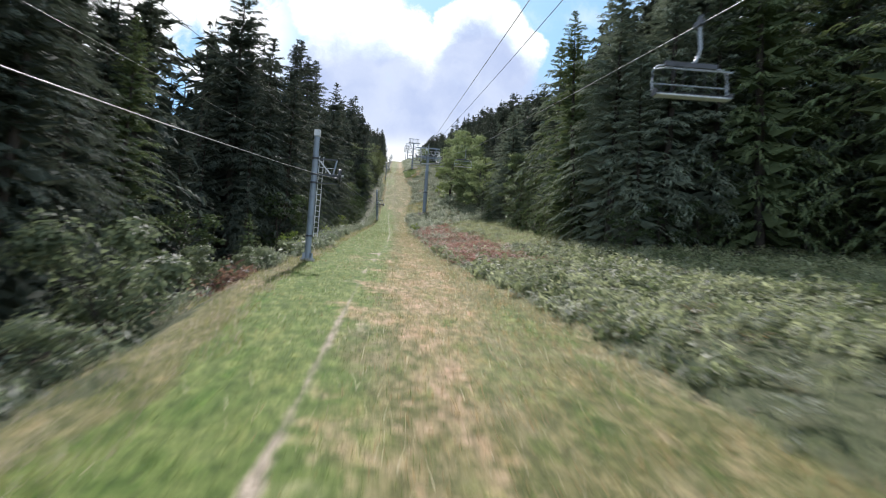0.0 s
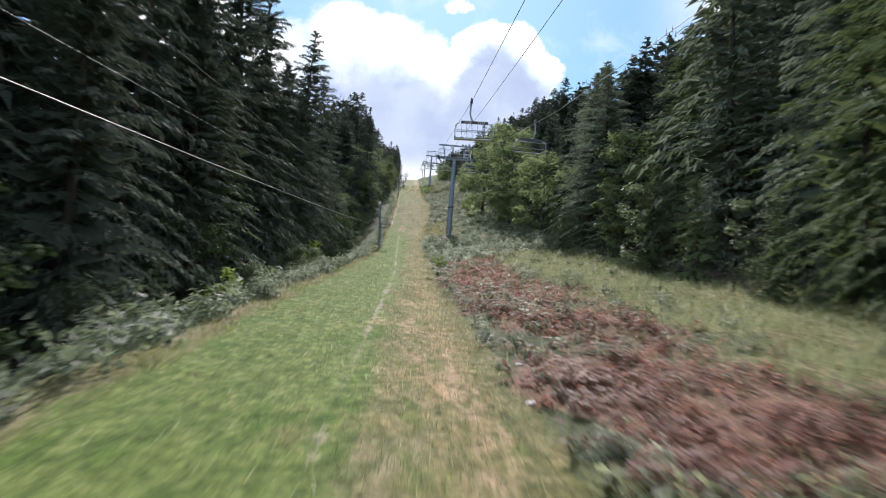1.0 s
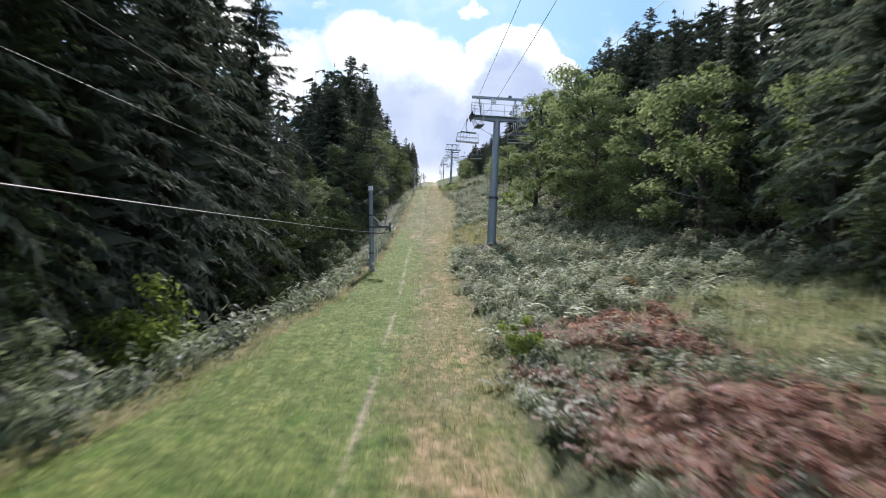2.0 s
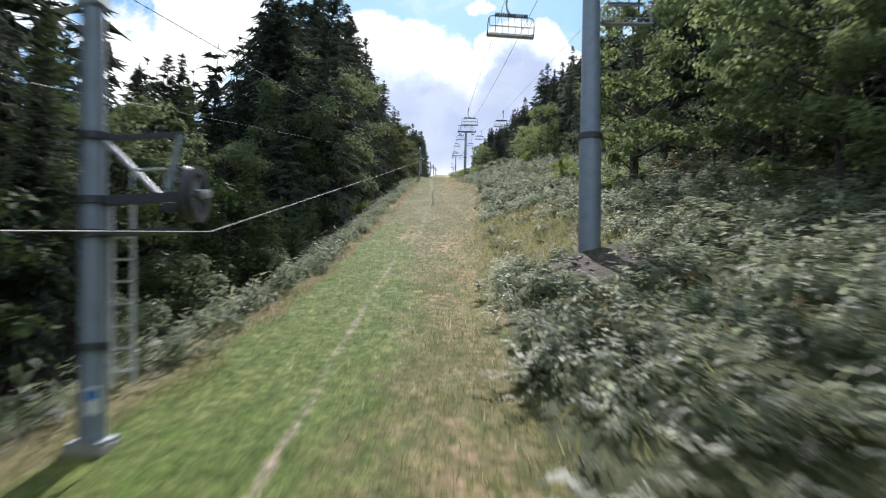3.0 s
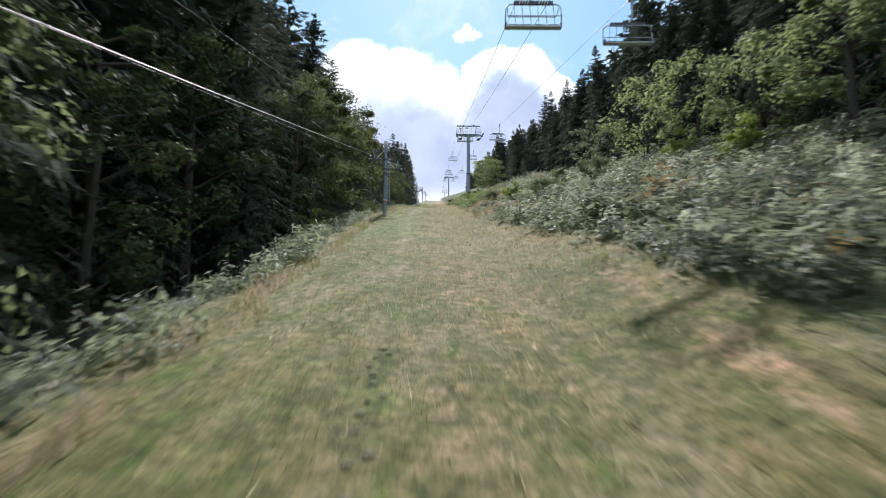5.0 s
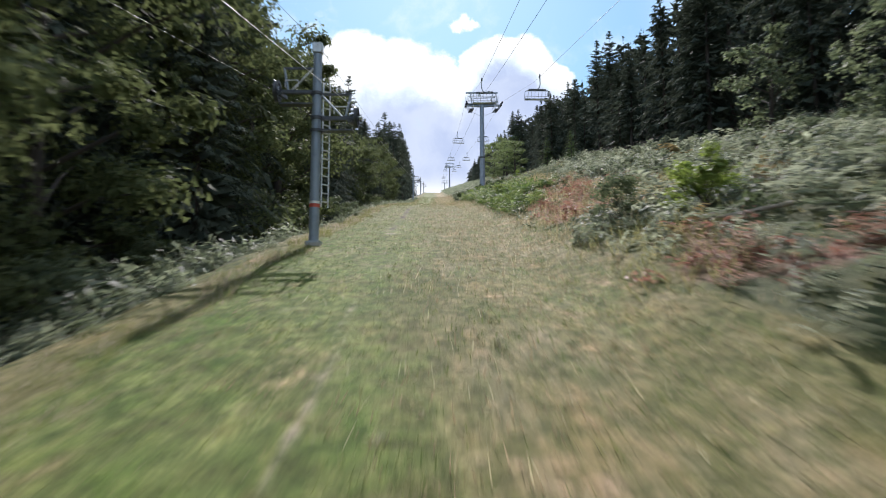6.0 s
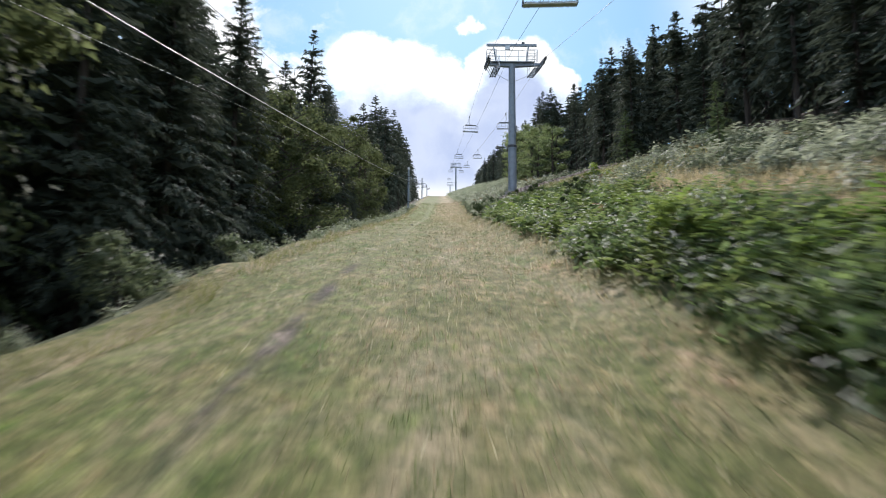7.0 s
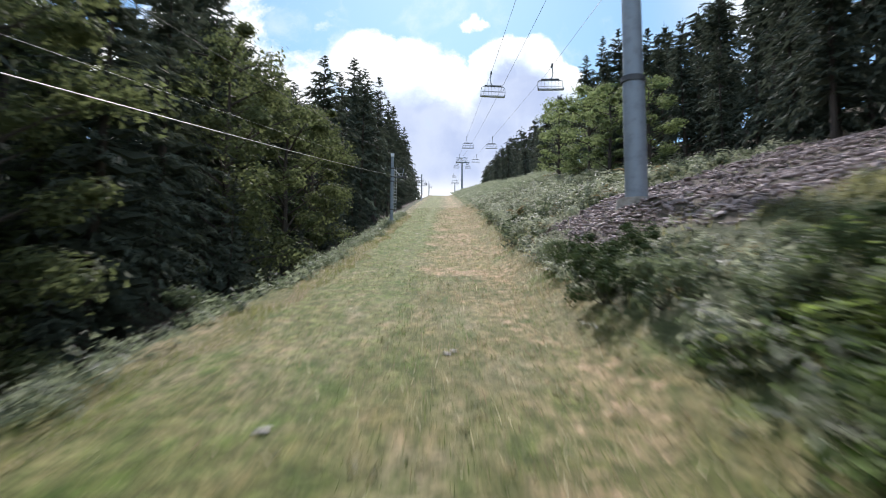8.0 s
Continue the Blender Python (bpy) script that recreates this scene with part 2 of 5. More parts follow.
CUSHION = metal_material("dark_cushion", rgb(0.055, 0.06, 0.065), 0.75, 0.0)
WHITE = metal_material("white_plastic", rgb(0.72, 0.73, 0.72), 0.5, 0.0)
BLUE = metal_material("blue_paint", rgb(0.06, 0.20, 0.50), 0.5, 0.0)
RED = metal_material("red_paint", rgb(0.55, 0.09, 0.06), 0.5, 0.0)
CONCRETE = metal_material("concrete", rgb(0.42, 0.40, 0.37), 0.9, 0.0, 0.5)
SOIL = metal_material("dark_soil", rgb(0.22, 0.21, 0.135), 0.95, 0.0, 0.6)
STONE = metal_material("grey_stone", rgb(0.42, 0.345, 0.34), 0.85, 0.0, 0.6)
PALE_STONE = metal_material("pale_stone", rgb(0.50, 0.47, 0.44), 0.85, 0.0, 0.5)
DEADWOOD = metal_material("bleached_wood", rgb(0.42, 0.37, 0.31), 0.85, 0.0, 0.5)


# ---- the lie of the land ----
LAND_Y = [-160, -60, -40, 0, 30, 55, 84, 101, 118, 130, 140, 146.5, 160, 174, 200, 215, 230, 247, 265, 286, 300, 320, 360, 485, 505, 600, 690, 850, 1500]
LAND_Z = [-22, -9, -6.9, -2.2, 1.0, 3.95, 7.05, 9.4, 12.3, 14.9, 17.2, 18.9, 22.1, 25.6, 31.5, 34.9, 38.05, 41.9, 45.5, 49.5, 52.4, 56.7, 65.6, 92.5, 96.3, 112.5, 128.5, 148, 175]
_y = np.arange(-170.0, 1500.0, 1.0)
_z = np.interp(_y, LAND_Y, LAND_Z)
_kernel = np.exp(-0.5 * (np.arange(-9, 10) / 3.5) ** 2)
_z = np.convolve(np.pad(_z, 9, "edge"), _kernel / _kernel.sum(), "valid")


def ripple(x, y, size, seed=0.0):
    """Cheap rolling unevenness of about +-1."""
    a, b = x / size + seed, y / size - seed * 0.7
    return (np.sin(a * 1.3 + 2.1 * np.sin(b * 0.7)) + np.sin(b * 1.7 + 1.3 * np.sin(a * 1.1)) + np.sin((a + b) * 2.3 + seed)) / 3


# edges of the mown strip, placed where they fall in the camera's view
def left_edge(y):
    return np.interp(y, [-20, 8, 20, 50, 80, 105, 175, 220, 250, 285, 400, 520], [-2.4, -2.6, -3.5, -3.7, -3.9, -3.0, -2.9, -4.0, -4.2, -3.4, -3.6, -4.0])


def ground(x, y):
    x, y = np.asarray(x, float), np.asarray(y, float)
    z = np.interp(y, _y, _z)
    grade = np.interp(y, [-40, 30, 70, 100, 150, 180, 250, 284, 310, 400], [0.05, 0.07, 0.13, 0.25, 0.30, 0.34, 0.36, 0.56, 0.46, 0.34])
    r = np.maximum(0, x - 2.0)
    ease = np.interp(y, [200, 220, 265, 278, 300, 330], [1, 0.85, 0.8, 0.5, 0.5, 0.9])  # the bank flattens above its foot
    rise = np.where(r < 4.5, r, 4.5 + ease * (np.minimum(r, 16) - 4.5))
    z = z + grade * (rise + 0.5 * np.clip(r - 16, 0, 104))
    l = np.maximum(0, left_edge(y) - 0.5 - x)
    z = z - np.where(l < 4, 0.44 * l * np.minimum(1, l / 0.9), 1.76 + 0.16 * (np.minimum(l, 120) - 4))
    off = np.clip((np.abs(x) - 2.5) / 4, 0, 1) * np.clip((70 - np.abs(x)) / 30, 0, 1)
    return z + off * (0.22 * ripple(x, y, 2.3, 1.0) + 0.10 * ripple(x, y, 0.8, 3.0)) + 0.03 * ripple(x, y, 1.1, 5.0)


def ground_at(x, y):
    return float(ground(x, y))


def middle_edge(y):
    return np.interp(y, [-20, 30, 90, 140, 180, 220, 300, 520], [-0.2, -0.1, 0.2, 0.1, -0.1, -0.3, 0.2, 0.0])


def lane_x(y):
    """The narrow worn path up the strip."""
    return np.interp(y, [-20, 5, 25, 45, 65, 80, 105, 120, 130, 137, 165, 200, 222, 244, 254, 262, 290], [-0.95, -0.95, -1.0, -0.4, -0.3, -0.3, -0.7, -1.0, -0.9, -0.4, -0.2, -1.2, -1.85, -2.05, -1.5, -1.6, -1.2])


def right_edge(y):
    return np.interp(y, [-20, 10, 24, 42, 75, 93, 113, 140, 160, 183, 198, 210, 223, 250, 268, 284, 330, 520],
                     [4.4, 3.9, 3.3, 2.3, 1.8, 2.2, 1.7, 2.7, 3.7, 3.9, 2.8, 2.65, 2.8, 2.8, 2.5, 2.5, 3.2, 3.5])


def box_mask(x, y, x0, x1, y0, y1, soft=1.0):
    """1 inside the stretch, falling to 0 over soft metres, with a ragged rim."""
    w = 0.6 * ripple(x, y, 1.4, 2.0) * soft
    inside = np.minimum(np.minimum(x - x0, x1 - x), np.minimum(y - y0, y1 - y)) + w
    return np.clip(inside / soft + 0.5, 0, 1)


def rust_mask(x, y):
    """Where the bracken has died back."""
    e = right_edge(y)
    a = box_mask(x - e, y, 0.8, 5.3, 33, 91, 1.4) * np.clip(0.75 + 0.5 * ripple(x, y, 3.1, 4.0), 0, 1)
    b = 0.5 * box_mask(x, y, 5.4, 6.6, 160, 167) + 0.6 * box_mask(x, y, 3.4, 4.8, 204, 209) + 0.9 * box_mask(x, y, 3.6, 4.9, 216, 227) + 0.5 * box_mask(x, y, 5.0, 8.0, 221, 236) + 0.4 * box_mask(x, y, 7.5, 10, 260, 270)
    c = box_mask(x, y, -7.2, -4.6, 20, 27)
    return np.clip(a + b + c, 0, 1)


def scree_mask(x, y):
    """Loose stones round the tower feet."""
    return np.clip(box_mask(x, y, 4.0, 6.2, 119.5, 124.5) + box_mask(x, y, 3.9, 14.5, 280.5, 290) + box_mask(x, y, 5.6, 14.5, 275.8, 281.5) + 0.6 * box_mask(x, y, 6.0, 12.0, 226, 232), 0, 1)


def meadow_mask(x, y):
    """Open rough grass on the bank."""
    a = 0.9 * box_mask(x, y, 7.4, 15.5, 46, 92, 2.5)
    b = box_mask(x, y, 2.6, 6.6, 125, 141, 1.6)
    c = box_mask(x, y, 6.2, 9.4, 238, 256, 1.6)
    d = box_mask(x, y, 2.9, 4.6, 206, 216, 1.2) * 0.7 + 0.9 * box_mask(x, y, 3.3, 7.6, 214, 226, 1.0) + 0.9 * box_mask(x, y, 4.9, 7.8, 224, 237, 1.0)
    e = 0.75 * box_mask(x, y, 6.4, 11.0, 257, 275, 1.4)
    return np.clip(a + b + c + d + e, 0, 1)


def fresh_mask(x, y):
    """Bright young bracken."""
    return np.clip(box_mask(x, y, 3.0, 4.6, 225, 235, 0.8) + box_mask(x, y, 3.1, 6.2, 233, 262, 1.2) + box_mask(x, y, 3.0, 6.2, 252, 271, 1.4) + 0.5 * box_mask(x, y, 9.5, 12, 140, 160), 0, 1)


def sheet(name, V, quads, mat, parent=None):
    """A mesh from arrays of corners and faces."""
    me = bpy.data.meshes.new(name)
    n, f, s = len(V), len(quads), quads.shape[1]
    me.vertices.add(n)
    me.vertices.foreach_set("co", np.ascontiguousarray(V, np.float32).ravel())
    me.loops.add(f * s)
    me.loops.foreach_set("vertex_index", np.ascontiguousarray(quads, np.int32).ravel())
    me.polygons.add(f)
    me.polygons.foreach_set("loop_start", np.arange(0, f * s, s, dtype=np.int32))
    me.update(calc_edges=True)
    me.materials.append(mat)
    ob = new(name, me)
    ob.parent = parent
    return ob


def colour_points(ob, name, rgb_rows):
    attr = ob.data.attributes.new(name, "FLOAT_COLOR", "POINT")
    rows = np.ones((len(rgb_rows), 4), np.float32)
    rows[:, :3] = rgb_rows
    attr.data.foreach_set("color", rows.ravel())


def build_ground():
    xs = np.concatenate([[-700, -400, -220, -120, -70, -45], np.arange(-32, -8, 1.0), np.arange(-8, -2.6, 0.33), np.arange(-2.6, 1.0, 0.15), np.arange(1.0, 9, 0.33), np.arange(9, 34, 1.0), [38, 50, 75, 120, 220, 400, 700]])
    ys = np.concatenate([np.arange(-160, -20, 10.0), np.arange(-20, 330, 0.75), np.arange(330, 520, 2.0), np.arange(520, 900, 12.0), [950, 1050, 1250, 1480]])
    X, Y = np.meshgrid(xs, ys)
    Z = ground(X, Y)
    V = np.stack([X, Y, Z], -1).reshape(-1, 3)
    nx, ny = len(xs), len(ys)
    i = (np.arange(ny - 1)[:, None] * nx + np.arange(nx - 1)[None]).ravel()
    ob = sheet("ground", V, np.stack([i, i + 1, i + 1 + nx, i + nx], 1), GROUND)
    x, y = V[:, 0], V[:, 1]
    le, me, re = left_edge(y), middle_edge(y), right_edge(y)
    wob = 0.5 * ripple(x, y, 2.2, 3.0) + 0.35 * ripple(x, y, 0.7, 8.0)
    le = le + 0.25 * ripple(x, y, 1.3, 14.0)
    on = np.clip((x - le) / 0.35 + 0.5, 0, 1) * np.clip((re - x) / 0.6 + 0.5, 0, 1)
    wob = wob + 0.5 * ripple(x * 1.6, y * 0.45, 1.2, 17.0)
    lush = np.interp(y, [0, 60, 118, 130, 145, 165, 188, 200, 222, 235, 270, 300, 360], [0.9, 1.0, 0.8, 0.62, 0.36, 0.36, 0.42, 0.58, 0.52, 0.42, 0.40, 0.55, 0.5])
    green = on * lush * np.clip((me - x + wob) / 2.2 + 0.6, 0, 1)
    olive = np.interp(y, [-20, 5, 25, 45, 90, 105, 128, 150, 165, 190, 205, 330], [0.6, 0.6, 0.4, 0.45, 0.35, 0.5, 0.42, 0.36, 0.36, 0.36, 0.42, 0.3]) * np.clip((x - me - 0.1) / 0.8, 0, 1) * np.clip(0.7 + 0.8 * ripple(x, y * 0.5, 1.9, 41.0), 0, 1)
    green = np.maximum(green, on * olive) + 0.12 * box_mask(x, y, -2.7, -1.8, 128, 142, 0.7)
    straw = np.interp(y, [-20, 0, 25, 34, 44, 60, 90, 112, 150, 175, 200, 250, 280, 330, 520], [0.25, 0.55, 0.95, 0.85, 0.62, 0.55, 0.42, 0.32, 0.34, 0.38, 0.34, 0.36, 0.42, 0.75, 0.65])
    near = np.interp(y, [8, 15], [0.8, 0])
    band = np.clip((x - me + wob) / 1.8 + 0.5, 0, 1) * np.clip(1.25 - (x - me - 1.3 + near + 0.6 * wob) / 1.4, np.interp(y, [0, 40, 60], [0.2, 0.3, 0.45]), 1)
    rim = 0.6 * np.exp(-((x - re + 0.25) / 0.5) ** 2) * np.interp(y, [60, 120, 150, 180, 330], [0, 0.8, 1.3, 0.7, 0.4]) * np.clip(0.6 + ripple(x, y, 2.6, 21.0), 0, 1)
    dry = on * straw * band + on * np.clip(0.4 * wob, 0, np.interp(y, [20, 60, 160], [0.35, 0.15, 0.12])) + rim + 0.8 * box_mask(x, y, 6.0, 10.0, 239, 252, 1.6) + 0.7 * box_mask(x, y, 5.0, 8.0, 224, 237, 1.2) + 0.6 * box_mask(x, y, -0.6, 1.3, 284, 332, 0.9)
    verge = np.clip((x - le + np.interp(y, [0, 25, 40, 90, 330], [1.7, 1.5, 0.9, 0.6, 0.6]) + 0.4 * ripple(x, y, 0.9, 23.0)) / 0.5, 0, 1) * np.clip((le - x) / 0.3 + 0.3, 0, 1) * np.clip(0.35 + 0.6 * ripple(x, y, 1.9, 12.0), 0, 0.8)
    verge = verge * np.interp(y, [18, 30], [0.6, 1])
    green = np.clip(green + np.interp(y, [14, 26], [0.6, 0]) * verge, 0, 1)
    dry = np.clip(dry + verge + 0.25 * box_mask(x, y, -0.3, 2.2, 131, 137, 1.2) + 0.4 * box_mask(x, y, -1.9, -1.3, 201.5, 203.5, 0.6) + 0.55 * box_mask(x, y, -1.4, -0.6, 134, 141, 0.7) + 0.4 * box_mask(x, y, -2.1, -0.8, 27, 36, 0.9), 0, 1)
    lane = lane_x(y)
    rut = np.exp(-((x - lane) / np.interp(y, [0, 20, 45, 60], [0.13, 0.10, 0.11, 0.15])) ** 2) * np.interp(y, [-20, 15, 24, 45, 60, 110, 150, 175, 200, 250, 300], [0.6, 0.6, 0.42, 0.45, 0.58, 0.58, 0.5, 0.3, 0.5, 0.10, 0.10])
    rut += np.exp(-((x - lane - 0.45) / 0.35) ** 2) * np.interp(y, [-20, 10, 30, 45, 290], [0.35, 0.4, 0.25, 0.1, 0.05])
    rut += 0.75 * np.exp(-((x - lane + 0.35) / 0.4) ** 2) * np.clip(ripple(x, y * 0.6, 0.9, 31.0) * 2 - 0.5, 0, 1) * np.interp(y, [10, 25, 60, 90, 210, 240], [0, 1, 0.6, 0, 0, 0.8])
    bare = np.clip(rut * (0.9 + 0.25 * ripple(x, y, 3.0, 7.0)) + 0.12 * scree_mask(x, y) + 0.45 * np.clip(ripple(x, y, 1.7, 9.0) - 0.55, 0, 1) * on * 2, 0, 1)
    colour_points(ob, "cover", np.stack([green, dry, bare], 1))
    bank = np.clip((x - re) / 0.8, 0, 1) + np.clip((le - 0.6 - x + 0.4 * ripple(x, y, 0.9, 23.0)) / 0.6, 0, 1)
    heath = np.clip(bank, 0, 1) * (1 - 0.8 * meadow_mask(x, y))
    forest = np.clip((x - np.interp(y, [0, 100, 125, 160, 190, 300], [14.5, 13.5, 11.5, 11, 14, 14.5])) / 1.5, 0, 1) * np.clip((y - 38) / 3, 0, 1) + np.clip((-7.6 - x) / 1.2, 0, 1)
    colour_points(ob, "wild", np.stack([heath, rust_mask(x, y), np.clip(forest * np.clip((105 - np.abs(x)) / 20, 0, 1) + 0.9 * scree_mask(x, y) + np.interp(y, [217, 221, 224, 228, 234, 242, 248, 256, 266], [0, 0.58, 0.54, 0.36, 0.66, 0.66, 0.4, 0.36, 0]) * np.exp(-((x - lane_x(y)) / 0.27) ** 2) * np.clip(0.85 + 0.5 * ripple(x, y, 1.2, 27.0), 0, 1.2), 0, 1)], 1))
    for p in ob.data.polygons:
        p.use_smooth = True
    tagged(ob, "grassy ski slope with a mown green strip and dry straw strip", "ground", kind="structure")
    return ob


build_ground()


# ---- building blocks ----
class Geo:
    """Collects boxes, tubes and the like into one mesh."""

    def __init__(self):
        self.v, self.f = [], []

    def ring(self, c, a, b, r, n):
        i = len(self.v)
        for j in range(n):
            t = 2 * math.pi * j / n
            self.v.append(tuple(c + (a * math.cos(t) + b * math.sin(t)) * r))
        return i

    def tube(self, points, radii, n=8, caps=True):
        pts = [Vector(p) for p in points]
        radii = [radii] * len(pts) if isinstance(radii, (int, float)) else radii
        rings = []
        up = Vector((0, 0, 1))
        for j, p in enumerate(pts):
            d = (pts[min(j + 1, len(pts) - 1)] - pts[max(j - 1, 0)]).normalized()
            if abs(d.dot(up)) > 0.97:
                a = Vector((1, 0, 0))
                a = (a - d * a.dot(d)).normalized()
            else:
                a = d.cross(up).normalized()
            rings.append(self.ring(p, a, d.cross(a), radii[j], n))
        for r0, r1 in zip(rings, rings[1:]):
            for j in range(n):
                self.f.append((r0 + j, r0 + (j + 1) % n, r1 + (j + 1) % n, r1 + j))
        if caps:
            self.f.append(tuple(reversed(range(rings[0], rings[0] + n))))
            self.f.append(tuple(range(rings[-1], rings[-1] + n)))
        return self

    def box(self, c, size, m=None, bevel=0.12):
        """A box with chamfered upright edges, turned by m."""
        x, y, z = (s / 2 for s in size)
        b = bevel * min(x, y)
        prof = [(x, -y + b), (x, y - b), (x - b, y), (-x + b, y), (-x, y - b), (-x, -y + b), (-x + b, -y), (x - b, -y)]
        i = len(self.v)
        for h in (-z, z):
            for px, py in prof:
                p = Vector((px, py, h))
                self.v.append(tuple(Vector(c) + (m @ p if m else p)))
        self.f += [(i + j, i + (j + 1) % 8, i + 8 + (j + 1) % 8, i + 8 + j) for j in range(8)]
        self.f += [tuple(reversed(range(i, i + 8))), tuple(range(i + 8, i + 16))]
        return self

    def disc(self, c, axis, r, thick, hole=0.0, n=20):
        """A wheel: a turned ring about the axis."""
        c, axis = Vector(c), Vector(axis).normalized()
        a = axis.cross(Vector((0, 0, 1)) if abs(axis.z) < 0.9 else Vector((1, 0, 0))).normalized()
        b = axis.cross(a)
        h = thick / 2
        prof = [(r, -h), (r * 0.92, -h * 0.3), (r * 0.92, h * 0.3), (r, h), (max(hole, 0.01), h), (max(hole, 0.01), -h)]
        rings = [self.ring(c + axis * o, a, b, q, n) for q, o in prof]
        for r0, r1 in zip(rings, rings[1:] + rings[:1]):
            self.f += [(r0 + j, r0 + (j + 1) % n, r1 + (j + 1) % n, r1 + j) for j in range(n)]
        return self

    def mesh(self, name, mat, smooth=False):
        me = bpy.data.meshes.new(name)
        me.from_pydata(self.v, [], self.f)
        me.materials.append(mat)
        me.update()
        if smooth:
            me.shade_smooth()
            me.set_sharp_from_angle(angle=radians(40))
        return me


def part(name, geo, mat, parent, label="", smooth=True):
    ob = new(name, geo.mesh(name, mat, smooth))
    ob.parent = parent
    return tagged(ob, label)


def thing(name, m, label, category, group="", kind=""):
    ob = new(name)
    ob.matrix_world = m
    ob.empty_display_size = 0.3
    return tagged(ob, label, category, group, kind)


# ---- chairlift ----
def line_x(y):
    return 5.1 + 0.0035 * y


GAUGE, SHIFT = 2.25, 0.2
ROPE_Y = [-60, 15, 72, 125, 189, 254, 284, 319, 385, 445, 505, 600, 690, 760]
ROPE_Z = [-3.7, 7.3, 15.8, 25.4, 39.2, 54.4, 63.0, 69.4, 83.0, 95.8, 109.2, 126.0, 142.8, 156.0]


def rope_z(y):
    return float(np.interp(y, ROPE_Y, ROPE_Z))


def lift_tower(H=10.4):
    """One tower standing at the origin, its crossarm at height H; its foot runs on below ground."""
    t = thing("lift_tower", Matrix(), "tall grey galvanised steel chairlift tower on the bank", "lift tower", "chairlift towers")
    part("shaft", Geo().tube([(0, 0, -2.5), (0, 0, 3.75)], [0.36, 0.35], 28), BLUE_STEEL, t)
    part("upper_shaft", Geo().tube([(0, 0, 3.75), (0, 0, H)], [0.325, 0.27], 28), BLUE_STEEL, t)
    part("flange", Geo().tube([(0, 0, 3.68), (0, 0, 3.86)], [0.40, 0.40], 28), DARK_STEEL, t, "bolted joint ring")
    part("footing", Geo().tube([(0, 0, -1.6), (0, 0, -0.12)], [0.75, 0.62], 20), CONCRETE, t, "round concrete footing")
    # tapered crossarm
    g = Geo()
    for s in (-1, 1):
        i = len(g.v)
        for px, h, w in ((0, 0.27, 0.20), (s * 0.9, 0.20, 0.18), (s * 2.3 + 0.1, 0.12, 0.15)):
            for a, b in ((-w, -h), (w, -h), (w, h * 0.5), (-w, h * 0.5)):
                g.v.append((px, a, H + b))
        for j in (0, 4):
            g.f += [(i + j + q, i + j + (q + 1) % 4, i + j + 4 + (q + 1) % 4, i + j + 4 + q) for q in range(4)]
        g.f += [(i + 8, i + 9, i + 10, i + 11), (i, i + 1, i + 2, i + 3)]
    part("crossarm", g, BLUE_STEEL, t, smooth=False)
    part("lifting_beam", Geo().box((0, 0.1, H + 1.75), (4.3, 0.16, 0.2)), BLUE_STEEL, t, smooth=False)
    for x in (-1.55, 1.45):
        part("beam_post", Geo().tube([(x * 0.85, 0, H + 0.1), (x, 0.1, H + 1.68)], 0.06, 8), BLUE_STEEL, t)
    part("junction_box", Geo().box((-0.35, 0.02, H + 1.48), (0.42, 0.2, 0.34)), PALE_STEEL, t, "grey junction box under the beam", smooth=False)
    part("beam_trolley", Geo().box((1.0, 0.1, H + 1.93), (0.24, 0.22, 0.16)), DARK_STEEL, t, smooth=False)
    # guard rail over the crossarm
    for x in (-1.9, -1.2, -0.55, 0.55, 1.2, 1.9):
        part("rail_post", Geo().tube([(x, -0.35, H + 0.08), (x, -0.35, H + 1.1)], 0.022, 6), PALE_STEEL, t)
    for h in (0.55, 1.1):
        part("guard_rail", Geo().tube([(-1.95, -0.35, H + h), (1.95, -0.35, H + h)], 0.022, 6), PALE_STEEL, t)
    part("crossarm_walkway", Geo().box((0, -0.2, H + 0.1), (3.9, 0.45, 0.04)), GALVANISED, t, smooth=False)
    slope = math.atan(0.22)
    for s in (-1, 1):
        m = Matrix.Rotation(slope, 3, "X")
        c = Vector((s * GAUGE + SHIFT, 0, H - 0.02))
        beam = part("sheave_beam", Geo().box(c, (0.12, 5.0, 0.20), m), DARK_STEEL, t, smooth=False)
        for j in range(10):
            o = m @ Vector((0.0, -2.3 + j * 4.6 / 9, 0.16))
            part("sheave", Geo().disc(c + o + Vector((s * 0.11, 0, 0)), (1, 0, 0), 0.17, 0.09, 0.05, 16), RUBBER, beam)
        inner = c + Vector((-s * 0.58, 0, -0.72))
        cat = part("catwalk", Geo().box(inner + Vector((0.24, 0, 0)), (0.05, 5.0, 0.09), m).box(inner - Vector((0.24, 0, 0)), (0.05, 5.0, 0.09), m), DARK_STEEL, t, "hanging open steel maintenance walkway", smooth=False)
        for j in range(15):
            o = m @ Vector((0, -2.4 + j * 4.8 / 14, 0.0))
            part("tread", Geo().box(inner + o, (0.46, 0.07, 0.03), m), DARK_STEEL, cat, smooth=False)
        for j in (-1.0, 0.0, 1.0):
            part("rocker", Geo().box(c + m @ Vector((s * 0.05, j * 1.4, -0.14)), (0.08, 0.95, 0.18), m), DARK_STEEL, beam, smooth=False)
        cage = [(s * 1.35, -0.4), (s * 2.15, -0.4), (s * 2.15, 0.4), (s * 1.35, 0.4)]
        for px, py in cage:
            part("cage_post", Geo().tube([(px, py, H + 0.1), (px, py, H + 1.15)], 0.024, 6), PALE_STEEL, t)
        for h in (0.62, 1.15):
            part("cage_rail", Geo().tube([(px, py, H + h) for px, py in cage + cage[:1]], 0.022, 6), PALE_STEEL, t)
